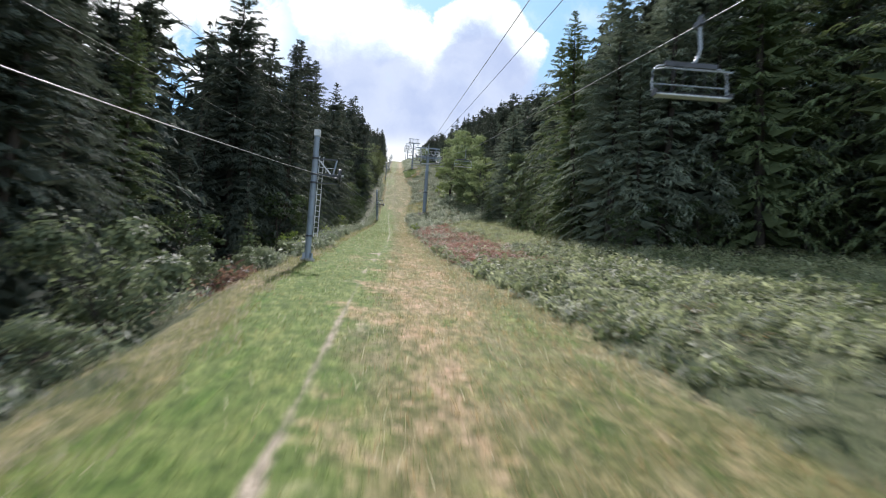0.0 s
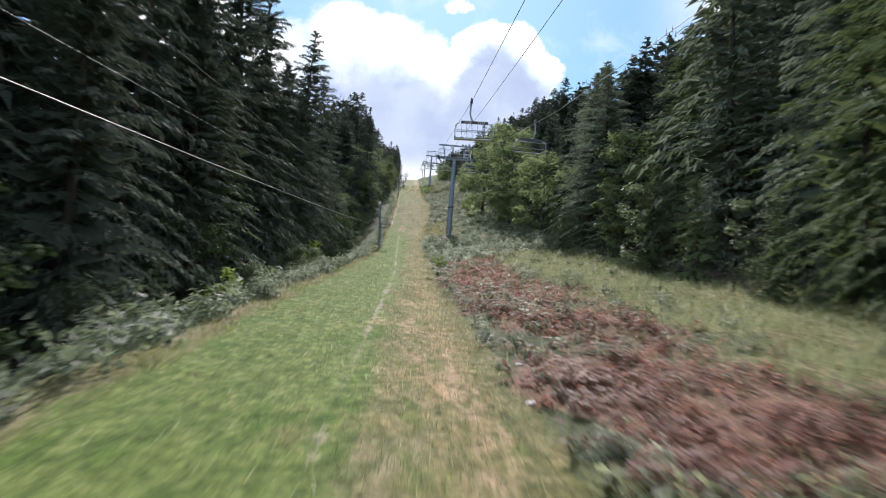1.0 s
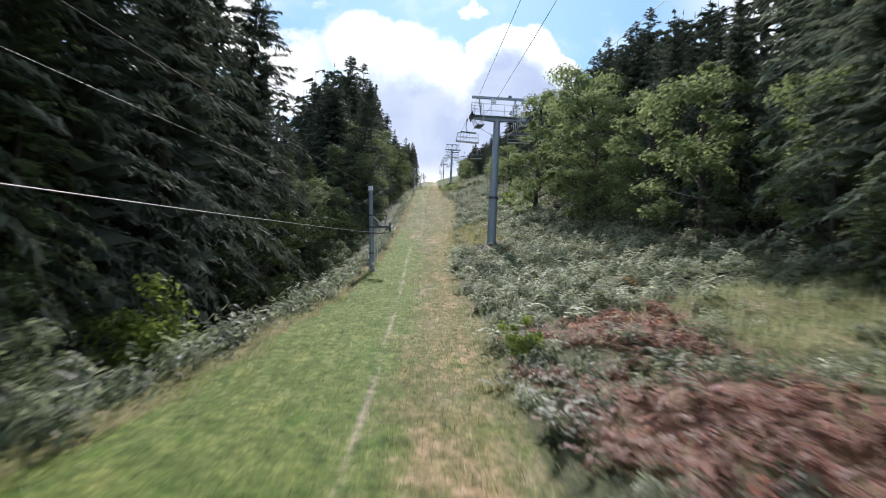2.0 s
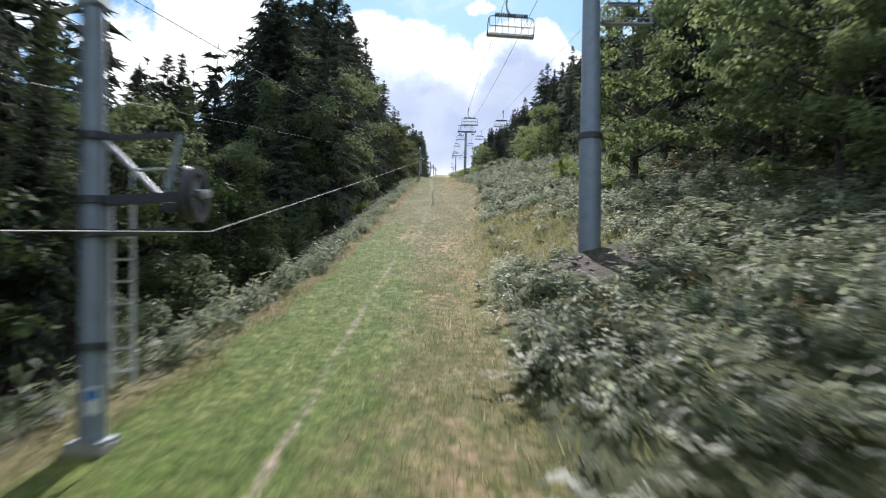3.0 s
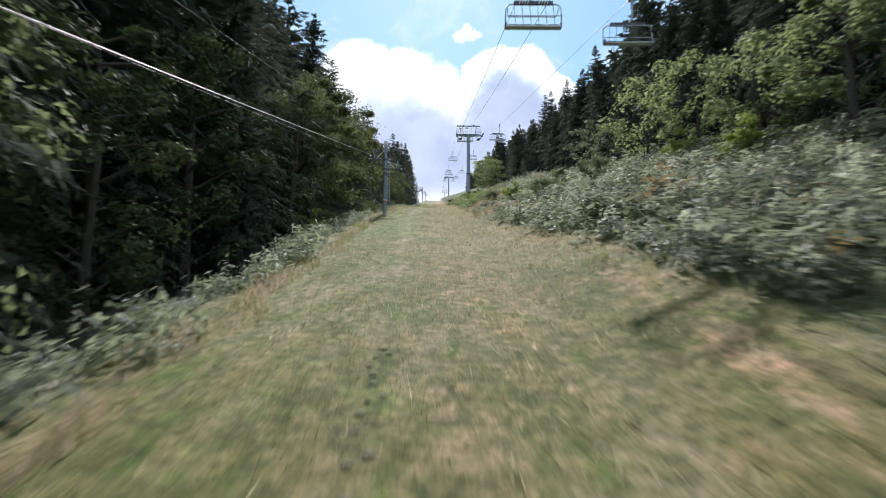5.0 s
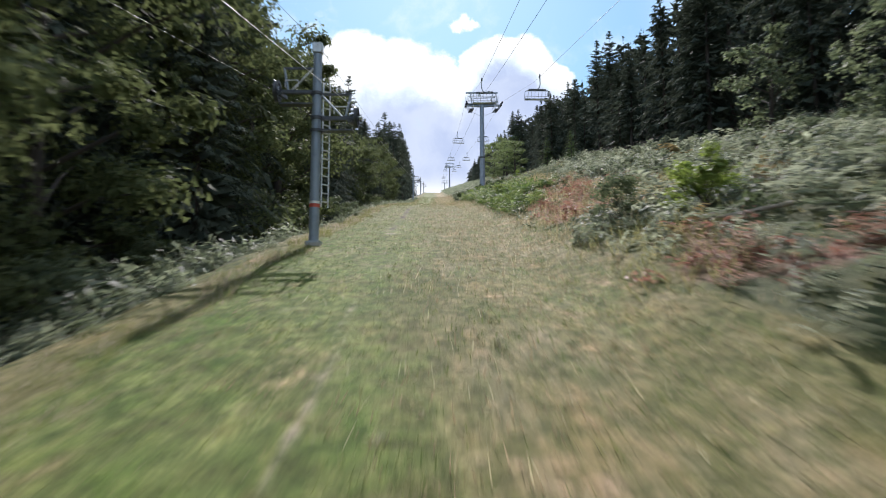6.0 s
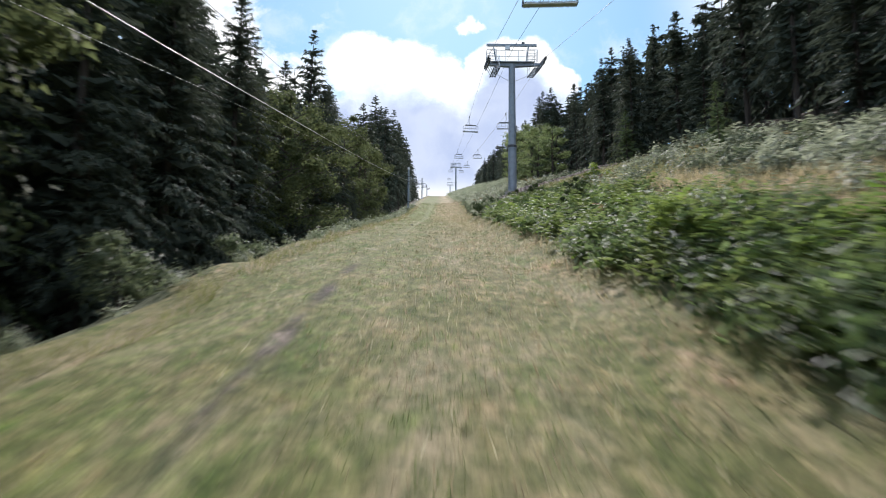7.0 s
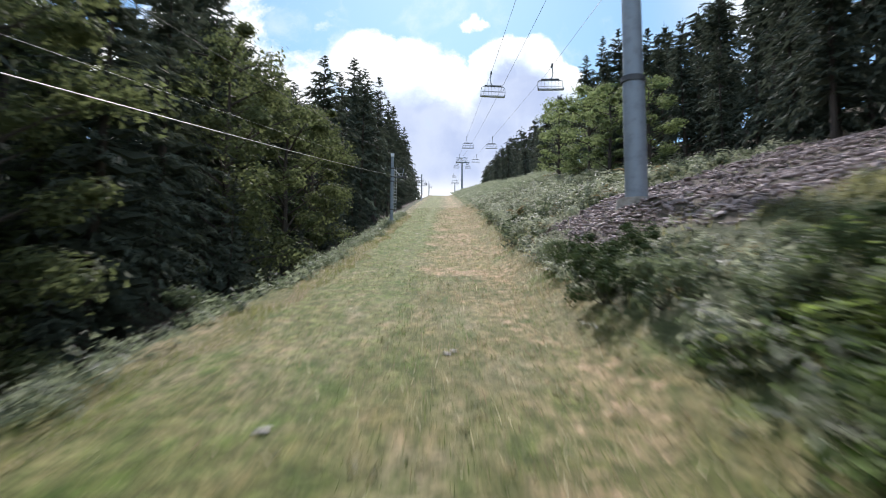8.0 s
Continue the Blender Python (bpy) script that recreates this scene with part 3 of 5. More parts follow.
        for j in (-2.2, -0.8, 0.8, 2.2):
            a = inner + m @ Vector((-s * 0.24, j, 0))
            part("catwalk_post", Geo().tube([a, a + Vector((0, 0, 1.05))], 0.02, 6), PALE_STEEL, t)
            part("hanger_bar", Geo().tube([inner + m @ Vector((s * 0.22, j * 0.8, 0)), c + m @ Vector((0, j * 0.8, 0))], 0.025, 6), GALVANISED, t)
        for h in (0.55, 1.05):
            part("catwalk_rail", Geo().tube([inner + m @ Vector((-s * 0.24, -2.3, 0)) + Vector((0, 0, h)), inner + m @ Vector((-s * 0.24, 2.3, 0)) + Vector((0, 0, h))], 0.02, 6), PALE_STEEL, t)
        part("brace", Geo().tube([(s * 0.25, 0, H - 1.5), inner + Vector((0, 0, -0.05))], 0.018, 6), PALE_STEEL, t)
    # ladder up the uphill face
    lad = part("ladder", Geo().tube([(-0.17, 0.42, 2.6), (-0.17, 0.40, H)], 0.02, 6).tube([(0.17, 0.42, 2.6), (0.17, 0.40, H)], 0.02, 6), PALE_STEEL, t)
    for j in range(26):
        z = 2.7 + j * 0.3
        part("rung", Geo().tube([(-0.17, 0.42, z), (0.17, 0.42, z)], 0.014, 5), PALE_STEEL, lad, smooth=False)
    return t


tower = lift_tower()
tower.matrix_world = pose(line_x(125.3), 125.3, 14.75)
for y in (505.0, 690.0):
    copy_thing(tower, pose(line_x(y), y, rope_z(y) - 10.7))
lift_tower(11.0).matrix_world = pose(line_x(284.3), 284.3, 51.7)


def rope(name, pts, r, mat, label, n=6):
    g = Geo().tube(pts, r, n)
    ob = new(name, g.mesh(name, mat, True))
    return tagged(ob, label, "cable")


def sagging(points, sags, step=6):
    """Points along a rope that hangs a little between its supports."""
    out = []
    for i, (a, b) in enumerate(zip(points, points[1:])):
        a, b = Vector(a), Vector(b)
        sag = sags if isinstance(sags, float) else sags[i]
        for j in range(step):
            f = j / step
            out.append(a.lerp(b, f) - Vector((0, 0, sag * 4 * f * (1 - f))))
    return out + [Vector(points[-1])]


for s in (-1, 1):
    rope("haul_rope", [(line_x(y) + SHIFT + s * (GAUGE + 0.11), y, rope_z(y)) for y in ROPE_Y], 0.0115, ROPE_STEEL, "twisted steel haul rope running over the tower sheaves", 8)
rope("signal_cable", sagging([(line_x(y), y, z) for y, z in ((-60, -1.0), (125.3, 27.0), (284.3, 63.9), (505, 110.9), (690, 144.5))], 1.2, 10), 0.014, CABLE, "thin black signal cable strung over the tower tops", 5)


def lift_chair():
    """A four-seat chair hanging from the origin, which lies on the rope; it faces +y."""
    c = thing("lift_chair", Matrix(), "four-seat chairlift chair with open tube frame hanging from the rope", "lift chair", "chairs on the chairlift")
    part("grip", Geo().box((0, 0, 0.02), (0.12, 0.42, 0.15)).box((0, 0.08, 0.14), (0.07, 0.2, 0.14)), DARK_STEEL, c, smooth=False)
    arc = [(-0.02, 0, 0.0), (-0.03, 0, -0.35), (-0.05, 0, -0.62), (0.0, 0, -0.86), (0.08, 0, -1.02), (0.2, 0, -1.1)]
    part("hanger", Geo().tube(arc, [0.05, 0.045, 0.045, 0.045, 0.045, 0.04], 10), GALVANISED, c, "curved steel hanger arm")
    o = 0.2
    head = part("header", Geo().box((o, 0, -1.13), (1.44, 0.12, 0.13)), DARK_STEEL, c, "dark header beam with pale pads", smooth=False)
    for x in (-0.50, -0.40, -0.30, -0.20, 0.22, 0.32, 0.42, 0.52):
        part("pad", Geo().tube([(o + x + 0.02, -0.09, -1.06), (o + x, -0.11, -1.14), (o + x - 0.03, -0.09, -1.21)], 0.02, 6), WHITE, head, "pale hose loop")
    loop = [(o - 0.66, 0, -1.16), (o - 0.9, 0, -1.2), (o - 1.0, -0.02, -1.3), (o - 1.03, -0.05, -1.62), (o - 1.02, 0.0, -1.98), (o - 0.95, 0.3, -2.03)]
    for s in (-1, 1):
        pts = [(o + s * (x - o), y, z) for x, y, z in loop]
        part("side_frame", Geo().tube(pts, 0.026, 8), GALVANISED, c)
    for j in range(6):
        x = o - 0.72 + j * 1.44 / 5
        part("back_bar", Geo().tube([(x, -0.02, -1.18), (x + 0.05, -0.12, -1.98)], 0.010, 5), DARK_STEEL, c)
    part("back_rail", Geo().tube([(o - 0.98, -0.08, -1.66), (o + 0.98, -0.08, -1.66)], 0.018, 6), GALVANISED, c)
    part("seat_shell", Geo().box((o, 0.10, -2.02), (2.02, 0.27, 0.045)), PALE_STEEL, c, "pale grey seat shell", smooth=False)
    for j in range(4):
        x = o - 0.74 + j * 0.493
        part("cushion", Geo().box((x, 0.11, -1.975), (0.45, 0.24, 0.04)), CUSHION, c, "dark seat cushion", smooth=False)
    for s in (-1, 1):
        part("armrest", Geo().box((o + s * 1.02, 0.12, -1.96), (0.05, 0.3, 0.16)), DARK_STEEL, c, "dark end bracket", smooth=False)
    part("front_rail", Geo().tube([(o - 1.0, 0.25, -2.03), (o + 1.0, 0.25, -2.03)], 0.03, 8), PALE_STEEL, c)
    part("safety_bar", Geo().tube([(o - 0.95, 0.05, -1.3), (o - 0.9, 0.5, -1.42), (o + 0.9, 0.5, -1.42), (o + 0.95, 0.05, -1.3)], 0.02, 6), GALVANISED, c)
    return c


chair = lift_chair()
UP_CHAIRS = [72, 132.5, 189, 253, 319, 383, 446, 510, 575]
DOWN_CHAIRS = [17.0, 79, 130, 192, 251, 316, 384, 447, 512]
for j, y in enumerate(UP_CHAIRS):
    m = pose(line_x(y) + SHIFT - GAUGE - 0.11, y, rope_z(y), 0, (-2.0, 1.5, 0.5)[j % 3], (0, 2, -2)[j % 3])
    if j == 0:
        chair.matrix_world = m
    else:
        copy_thing(chair, m)
for j, y in enumerate(DOWN_CHAIRS):
    copy_thing(chair, pose(line_x(y) + SHIFT + GAUGE + 0.11, y, rope_z(y), 0, (1.0, -1.5, 2.0)[j % 3], 180 + (0, -3, 2)[j % 3]))

# ---- drag lift along the left edge ----
POLE_AT = [(-3.55, 29.2), (-2.72, 111.0), (-3.54, 214.8), (-4.1, 317.0), (-4.6, 405.0), (-5.2, 505.0)]


def drag_pole(double, band, H=5.66, low=0.0):
    t = thing("drag_lift_pole", Matrix(), "grey steel drag lift pole with ladder and sheave arms" if not double else "grey steel drag lift pole with double arms and red band", "lift pole", "drag lift poles")
    part("pole", Geo().tube([(0, 0, 0.1), (0, 0, 3.6), (0, 0, H - 0.3)], [0.135, 0.13, 0.12], 20), BLUE_STEEL, t)
    part("cap", Geo().box((0, 0, H - 0.13), (0.27, 0.27, 0.27)), PALE_STEEL, t, "pale box on the pole top", smooth=False)
    foot = 0.6 if low == 0 and not double else 0.4
    part("base_plate", Geo().box((0, 0, 0.06), (foot, foot, 0.06)), GALVANISED, t, smooth=False)
    part("footing", Geo().box((0, 0, -0.35), (foot + 0.02, foot + 0.02, 0.78)), CONCRETE, t, "concrete footing", smooth=False)
    for a in range(4 if foot > 0.5 else 0):
        q = a * math.pi / 2 + math.pi / 4
        d = Vector((math.cos(q), math.sin(q), 0))
        part("gusset", Geo().box(d * 0.2 + Vector((0, 0, 0.2)), (0.16, 0.015, 0.24), Matrix.Rotation(q, 3, "Z")), GALVANISED, t, smooth=False)
    for h in (4.42 - low, 3.72 - low, 3.36 - low) + (() if band else (1.05,)):
        part("collar", Geo().tube([(0, 0, h - 0.04), (0, 0, h + 0.04)], 0.17, 20), DARK_STEEL, t)
    if band:
        part("band", Geo().tube([(0, 0, 1.12), (0, 0, 1.19)], 0.142, 20), WHITE, t, "white band")
        part("red_band", Geo().tube([(0, 0, 1.02), (0, 0, 1.115)], 0.142, 20), RED, t, "red band")
    for s in ((1, -1) if double else (1,)):
        lift = -low if s > 0 else 0.75 - low
        arm = part("arm", Geo().box((s * 0.62, 0, 3.72 + lift), (1.1, 0.10, 0.10)), DARK_STEEL, t, smooth=False)
        part("upper_arm", Geo().box((s * 0.5, 0.05, 4.42 + lift), (0.9, 0.06, 0.06)), DARK_STEEL, t, smooth=False)
        part("strut", Geo().tube([(s * 0.12, 0, 4.4 + lift), (s * 0.72, 0, 3.75 + lift)], 0.03, 8), PALE_STEEL, t)
        part("outer_strut", Geo().tube([(s * 0.93, 0.05, 4.42 + lift), (s * 0.8, 0, 3.75 + lift)], 0.035, 8), BLUE_STEEL, t)
        part("walkway", Geo().box((s * 0.55, 0, 3.36 + lift), (0.95, 0.26, 0.04)), DARK_STEEL, t, "small service platform", smooth=False)
        part("cradle", Geo().box((s * 0.95, 0, 3.62 + lift), (0.1, 0.8, 0.1), Matrix.Rotation(0.2, 3, "X")), DARK_STEEL, t, smooth=False)
        hub = Vector((s * 1.1, 0, 3.74 + lift))
        w = part("wheel", Geo().disc(hub, (1, 0, 0), 0.31, 0.11, 0.23, 28), DARK_STEEL, t, "large rope sheave")
        part("hub", Geo().tube([hub - Vector((0.1, 0, 0)), hub + Vector((0.16, 0, 0))], 0.05, 10), PALE_STEEL, w)
        for q in range(3):
            a = q * math.pi / 3
            d = Vector((0, math.cos(a), math.sin(a))) * 0.26
            part("spoke", Geo().tube([hub - d, hub + d], 0.022, 6), GALVANISED, w, smooth=False)
        part("guard_hoop", Geo().tube([(s * 0.5, -0.16, 3.8 + lift), (s * 0.5, -0.16, 4.0 + lift), (s * 0.85, -0.16, 4.0 + lift), (s * 0.85, -0.16, 3.8 + lift)], 0.018, 6), PALE_STEEL, t)
    rung0, high = (1.05, H - 1.1) if low < 0.5 else (0.62, 2.62)
    lad = part("ladder", Geo().box((0.17, 0.06, (rung0 + high) / 2), (0.03, 0.05, high - rung0)).box((0.33, 0.22, (rung0 + high) / 2), (0.03, 0.05, high - rung0)), PALE_STEEL, t, smooth=False)
    for j in range(int((high - rung0 - 0.1) / 0.24)):
        part("rung", Geo().box((0.25, 0.14, rung0 + 0.15 + j * 0.24), (0.23, 0.07, 0.022), Matrix.Rotation(radians(45), 3, "Z")), PALE_STEEL, lad, smooth=False)
    return t


single, double, short = drag_pole(False, False), drag_pole(True, True, low=0.2), drag_pole(False, False, 5.05, 1.12)
part("sign_plate", Geo().box((0.08, -0.16, 0.50), (0.15, 0.02, 0.28)), WHITE, short, "small white and blue sign plate", smooth=False)
part("sign_field", Geo().box((0.08, -0.173, 0.56), (0.12, 0.006, 0.10)), BLUE, short, "blue field", smooth=False)
for j, (x, y) in enumerate(POLE_AT):
    m = pose(x, y, ground_at(x, y), 0, -4.5 if j == 1 else 0)
    if j < 3:
        (single, short, double)[j].matrix_world = m
    else:
        copy_thing(double if j == 4 else single, m)
POLE_TOP = [(x, y, ground_at(x, y)) for x, y in POLE_AT]
POLE_TOP = [(-3.3, -45.0, ground_at(-3.3, -45))] + POLE_TOP
rope("drag_rope", sagging([(x + 1.08, y, z + (2.30 if 100 < y < 120 else 3.4 if y < 0 else 3.6 if y < 100 else 3.78)) for x, y, z in POLE_TOP], (0.55, 0.33, 0.06, 0.55, 0.3, 0.3), 10), 0.0052, ROPE_STEEL, "bright steel drag lift rope on the pole sheaves")
rope("return_rope", sagging([(x - 1.08, y, z + float(np.interp(y, [-45, 29, 111, 215, 317], [4.7, 4.9, 3.9, 4.25, 4.8]))) for x, y, z in POLE_TOP], (0.4, 0.15, 0.15, 0.3, 0.3, 0.3), 10), 0.0021, ROPE_STEEL, "thin steel return rope of the drag lift")
rope("pole_cable", sagging([(x, y, z + (4.9 if 100 < y < 120 else 5.65)) for x, y, z in POLE_TOP], 0.8, 10), 0.005, CABLE, "thin dark cable strung between pole tops", 5)


# ---- trees ----
def leaf_fan(base, tip, side, width):
    """Triangles from arrays: a base edge of that width along side, and a tip."""
    n = len(base)
    V = np.empty((n, 3, 3))
    V[:, 0], V[:, 1], V[:, 2] = base - side * width[:, None] / 2, base + side * width[:, None] / 2, tip
    return V.reshape(-1, 3)


def unit(a):
    return a / np.maximum(np.linalg.norm(a, axis=-1, keepdims=True), 1e-9)


def spruce_crown(rng, h, reach, branches, stations, tufts, fine, length, start=0.06, shaggy=1.0):
    """Needle sprays of a spruce of height h: drooping boughs, each a flat mass of fine shoots."""
    f = np.sort(start + (1 - start) * rng.random(branches) ** 0.85)
    z0 = f * h
    ang = np.arange(branches) * 2.39996 + rng.normal(0, 0.5, branches)
    lobe = 1 + 0.18 * np.sin(ang * 2 + rng.random() * 6) + 0.10 * np.sin(ang * 3 + z0 * 0.8)
    L = reach * (1 - f) ** 0.8 * np.minimum(1, 0.62 + (f - start) * 2.4) * rng.uniform(0.66, 1.1, branches) * lobe + 0.16
    out = np.stack([np.cos(ang), np.sin(ang), 0 * ang], 1)
    perp = np.stack([-np.sin(ang), np.cos(ang), 0 * ang], 1)
    rise, fall = 0.05 + 0.55 * f, 0.60 - 0.42 * f
    s = np.linspace(0.16, 1.0, stations) ** 0.8
    B, S = np.repeat(np.arange(branches), stations * tufts), np.tile(np.repeat(s, tufts), branches)
    n = len(B)
    S = np.clip(S + rng.normal(0, 0.5 / stations, n), 0.08, 1.04)
    along = out[B].copy()
    along[:, 2] = rise[B] - 2 * fall[B] * S
    along = unit(along)
    wide = np.minimum(0.30 * L[B] * (1.12 - S) + 0.05, 0.95)
    across = np.clip(rng.normal(0, 0.62, n), -1.3, 1.3)
    P = out[B] * (L[B] * S)[:, None] + perp[B] * (wide * across)[:, None]
    P[:, 2] = z0[B] + L[B] * (rise[B] * S - fall[B] * S**2) - 0.22 * wide * across**2 - 0.10 * shaggy * rng.random(n)
    turn = np.sign(across) * rng.uniform(0.1, 0.9, n)
    d = unit(along * 0.8 + perp[B] * turn[:, None] + np.stack([0 * S, 0 * S, rng.normal(-0.38, 0.34, n) * shaggy], 1))
    side = unit(np.cross(d, np.array([0, 0, 1.0])) + rng.normal(0, 0.35, (n, 3)))
    l = length * rng.uniform(0.5, 1.35, n) * np.minimum(1.0, 0.16 + 0.36 * L[B])
    rows = [leaf_fan(P - d * (0.35 * l)[:, None], P + d * (0.65 * l)[:, None], side, fine * rng.uniform(0.6, 1.35, n) * np.minimum(1.0, 0.35 + 0.4 * L[B]))]
    # the broad inner part of each bough, in two leaves that hang like a roof
    root = np.stack([0 * z0, 0 * z0, z0 + 0.1 * L], 1)
    end = out * (0.50 * L)[:, None] + np.stack([0 * L, 0 * L, z0 + L * (0.5 * rise - 0.25 * fall)], 1)
    for sgn in (-1, 1):
        hang = root * 0.4 + end * 0.6 + perp * (sgn * 0.11 * L)[:, None] - np.array([0, 0, 1.0]) * (0.10 * L + 0.1)[:, None]
        rows.append(np.stack([root, end, hang], 1).reshape(-1, 3))
    top = np.array([[0, 0, h * 0.985]]) + np.zeros((3, 3))
    a = np.arange(3) * 2.1
    side = np.stack([np.cos(a), np.sin(a), 0 * a], 1)
    rows.append(leaf_fan(top - [0, 0, 0.5], top + [0, 0, 0.35], side, np.full(3, 0.12)))
    return np.concatenate(rows)


def crown_mesh(name, V, mat):
    n = len(V) // 3
    ob_mesh = bpy.data.meshes.new(name)
    ob_mesh.vertices.add(len(V))
    ob_mesh.vertices.foreach_set("co", np.ascontiguousarray(V, np.float32).ravel())
    ob_mesh.loops.add(len(V))
    ob_mesh.loops.foreach_set("vertex_index", np.arange(len(V), dtype=np.int32))
    ob_mesh.polygons.add(n)
    ob_mesh.polygons.foreach_set("loop_start", np.arange(0, len(V), 3, dtype=np.int32))
    ob_mesh.update(calc_edges=True)
    ob_mesh.materials.append(mat)
    return ob_mesh


def spruce(seed, h, reach, branches, stations, tufts, fine, length, mat, label, start=0.06, shaggy=1.0):
    rng = np.random.default_rng(seed)
    t = thing("spruce_tree", Matrix(), label, "tree", "trees along the slope")
    bend = rng.normal(0, 0.12, 2)
    part("trunk", Geo().tube([(0, 0, -0.6), (0, 0, 0.4), (bend[0], bend[1], h * 0.5), (0, 0, h * 0.97)], [0.016 * h, 0.012 * h, 0.008 * h, 0.01], 9), BARK, t)
    crown = new("crown", crown_mesh("crown", spruce_crown(rng, h, reach, branches, stations, tufts, fine, length, start, shaggy), mat))
    crown.parent = t
    return t


def broadleaf(seed, h, spread, leaves, size, mat, label, name="broadleaf_tree", trunk=True, low=0.18):
    """A trunk that forks into limbs, with leaves gathered in clumps round the limb ends."""
    rng = np.random.default_rng(seed)
    t = thing(name, Matrix(), label, "tree" if trunk else "bush", "trees along the slope" if trunk else "bushes along the slope")
    g = Geo()
    ends = []
    limbs = 26 if trunk else 18
    if trunk:
        g.tube([(0, 0, -0.5), (0, 0, h * 0.25), (rng.normal(0, 0.2), rng.normal(0, 0.2), h * 0.6), (0, 0, h * 0.9)], [0.02 * h, 0.016 * h, 0.010 * h, 0.01], 9)
    for j in range(limbs):
        f = (low + (0.92 - low) * (j + rng.random()) / limbs) if trunk else 0.03
        a = j * 2.4 + rng.normal(0, 0.3)
        r = spread * (0.55 + 0.45 * math.sin(math.pi * min(1, (f - low + 0.12) / (1.05 - low)))) * rng.uniform(0.65, 1.1) if trunk else spread * rng.uniform(0.15, 0.9)
        e = Vector((math.cos(a) * r, math.sin(a) * r, min(h * 0.97, h * f + r * rng.uniform(0.15, 0.75)) if trunk else h * rng.uniform(0.22, 0.95) * (1 - 0.25 * r / spread)))
        s = Vector((0, 0, h * f))
        mid = s.lerp(e, 0.5) + Vector((0, 0, 0.06 * r))
        g.tube([s, mid, e], [0.006 * h, 0.004 * h, 0.006], 5, False)
        ends.append(e)
        if trunk:
            ends.append(mid.lerp(e, 0.3) + Vector(rng.normal(0, 0.25 * r / 2, 3)))
    part("trunk" if trunk else "stem", g, BARK, t)
    E = np.array([tuple(e) for e in ends])
    pick = rng.integers(0, len(E), leaves)
    blob = (0.24 * spread if trunk else 0.32 * spread) * rng.uniform(0.45, 1.5, len(E))
    d = unit(rng.normal(0, 1, (leaves, 3)))
    P = E[pick] + d * (blob[pick] * rng.random(leaves) ** 0.42 * (1 + rng.normal(0, 0.2, leaves)))[:, None] * np.array([1, 1, 0.72])
    P[:, 2] = np.clip(P[:, 2], 0.04, h)
    face = unit(d + np.array([0, 0, 0.5]) + rng.normal(0, 0.38, (leaves, 3)))
    a = unit(np.cross(face, rng.normal(0, 1, (leaves, 3))))
    b = np.cross(face, a)
    s = size * rng.uniform(0.6, 1.35, leaves)
    V = leaf_fan(P - a * s[:, None] * 0.5, P + a * s[:, None] * 0.65, b, s * 0.8)
    crown = new("crown" if trunk else "foliage", crown_mesh("crown", V.reshape(-1, 3), mat))
    crown.parent = t
    return t


DENSE = "tall dark spruce with drooping boughs at the forest edge"
NEAR = [spruce(11, 20, 4.7, 235, 8, 8, 0.088, 0.44, SPRUCE, DENSE), spruce(12, 20, 4.1, 225, 8, 8, 0.088, 0.44, SPRUCE, DENSE, 0.08, 1.3),
        spruce(13, 20, 5.0, 235, 8, 8, 0.09, 0.45, SPRUCE, DENSE, 0.04), spruce(14, 20, 4.4, 225, 8, 8, 0.085, 0.42, YOUNG, "tall mid-green spruce with layered boughs at the forest edge", 0.03)]
MID = [spruce(21, 20, 4.4, 160, 6, 3, 0.23, 0.90, SPRUCE, DENSE), spruce(22, 20, 3.9, 155, 6, 3, 0.23, 0.90, SPRUCE, DENSE, 0.14), spruce(23, 20, 4.8, 160, 6, 3, 0.24, 0.90, SPRUCE, DENSE, 0.03)]
LIGHT = "tall spruce with lighter needles at the forest edge"
NEAR_PALE = [spruce(15, 20, 4.6, 230, 8, 8, 0.088, 0.44, PALE, LIGHT, 0.03), spruce(16, 20, 4.2, 225, 8, 8, 0.088, 0.44, PALE, LIGHT, 0.05, 1.2), NEAR[3]]
MID_PALE = [spruce(25, 20, 4.5, 160, 6, 3, 0.23, 0.90, PALE, LIGHT, 0.04), MID[0], MID[2]]
LEAFY = [broadleaf(41, 12, 3.6, 12500, 0.19, BEECH, "bright green broadleaf tree at the forest edge", low=0.02), broadleaf(42, 12, 3.0, 11000, 0.18, BEECH, "slim green broadleaf tree at the forest edge", low=0.03),
         broadleaf(43, 12, 4.0, 13500, 0.19, BEECH, "spreading green broadleaf tree at the forest edge", low=0.04)]
GREAT = [broadleaf(71, 13, 4.3, 15000, 0.19, SUNNY, "large dense beech overhanging the verge, sunlight put into leaf colour", low=0.03), broadleaf(72, 13, 3.9, 15000, 0.18, SHADY, "large dense beech at the forest edge, shade put into leaf colour", low=0.02)]
# left-hand trees whose leaf colour already includes the shade
DUSKY = [broadleaf(46, 12, 3.3, 7000, 0.18, DARK_SHADED, "broadleaf tree in shade-darkened leaf colour at the forest edge", low=0.04), broadleaf(47, 12, 2.8, 6200, 0.18, DARK_SHADED, "slim broadleaf tree in shade-darkened leaf colour at the forest edge", low=0.05)]
THICKET = [broadleaf(44, 5, 2.3, 2600, 0.16, BEECH, "low leafy broadleaf thicket at the forest edge", low=0.02), broadleaf(45, 5, 2.0, 2600, 0.15, WILLOW, "low grey-green thicket at the forest edge", low=0.02),
           broadleaf(48, 5, 2.2, 2600, 0.16, DARK_SHADED, "low leafy thicket in shade-darkened colour at the forest edge", low=0.02)]
LOW_SPRUCE = spruce(52, 6, 2.0, 120, 6, 4, 0.085, 0.36, SPRUCE, "low dark spruce filling the forest edge", 0.02)
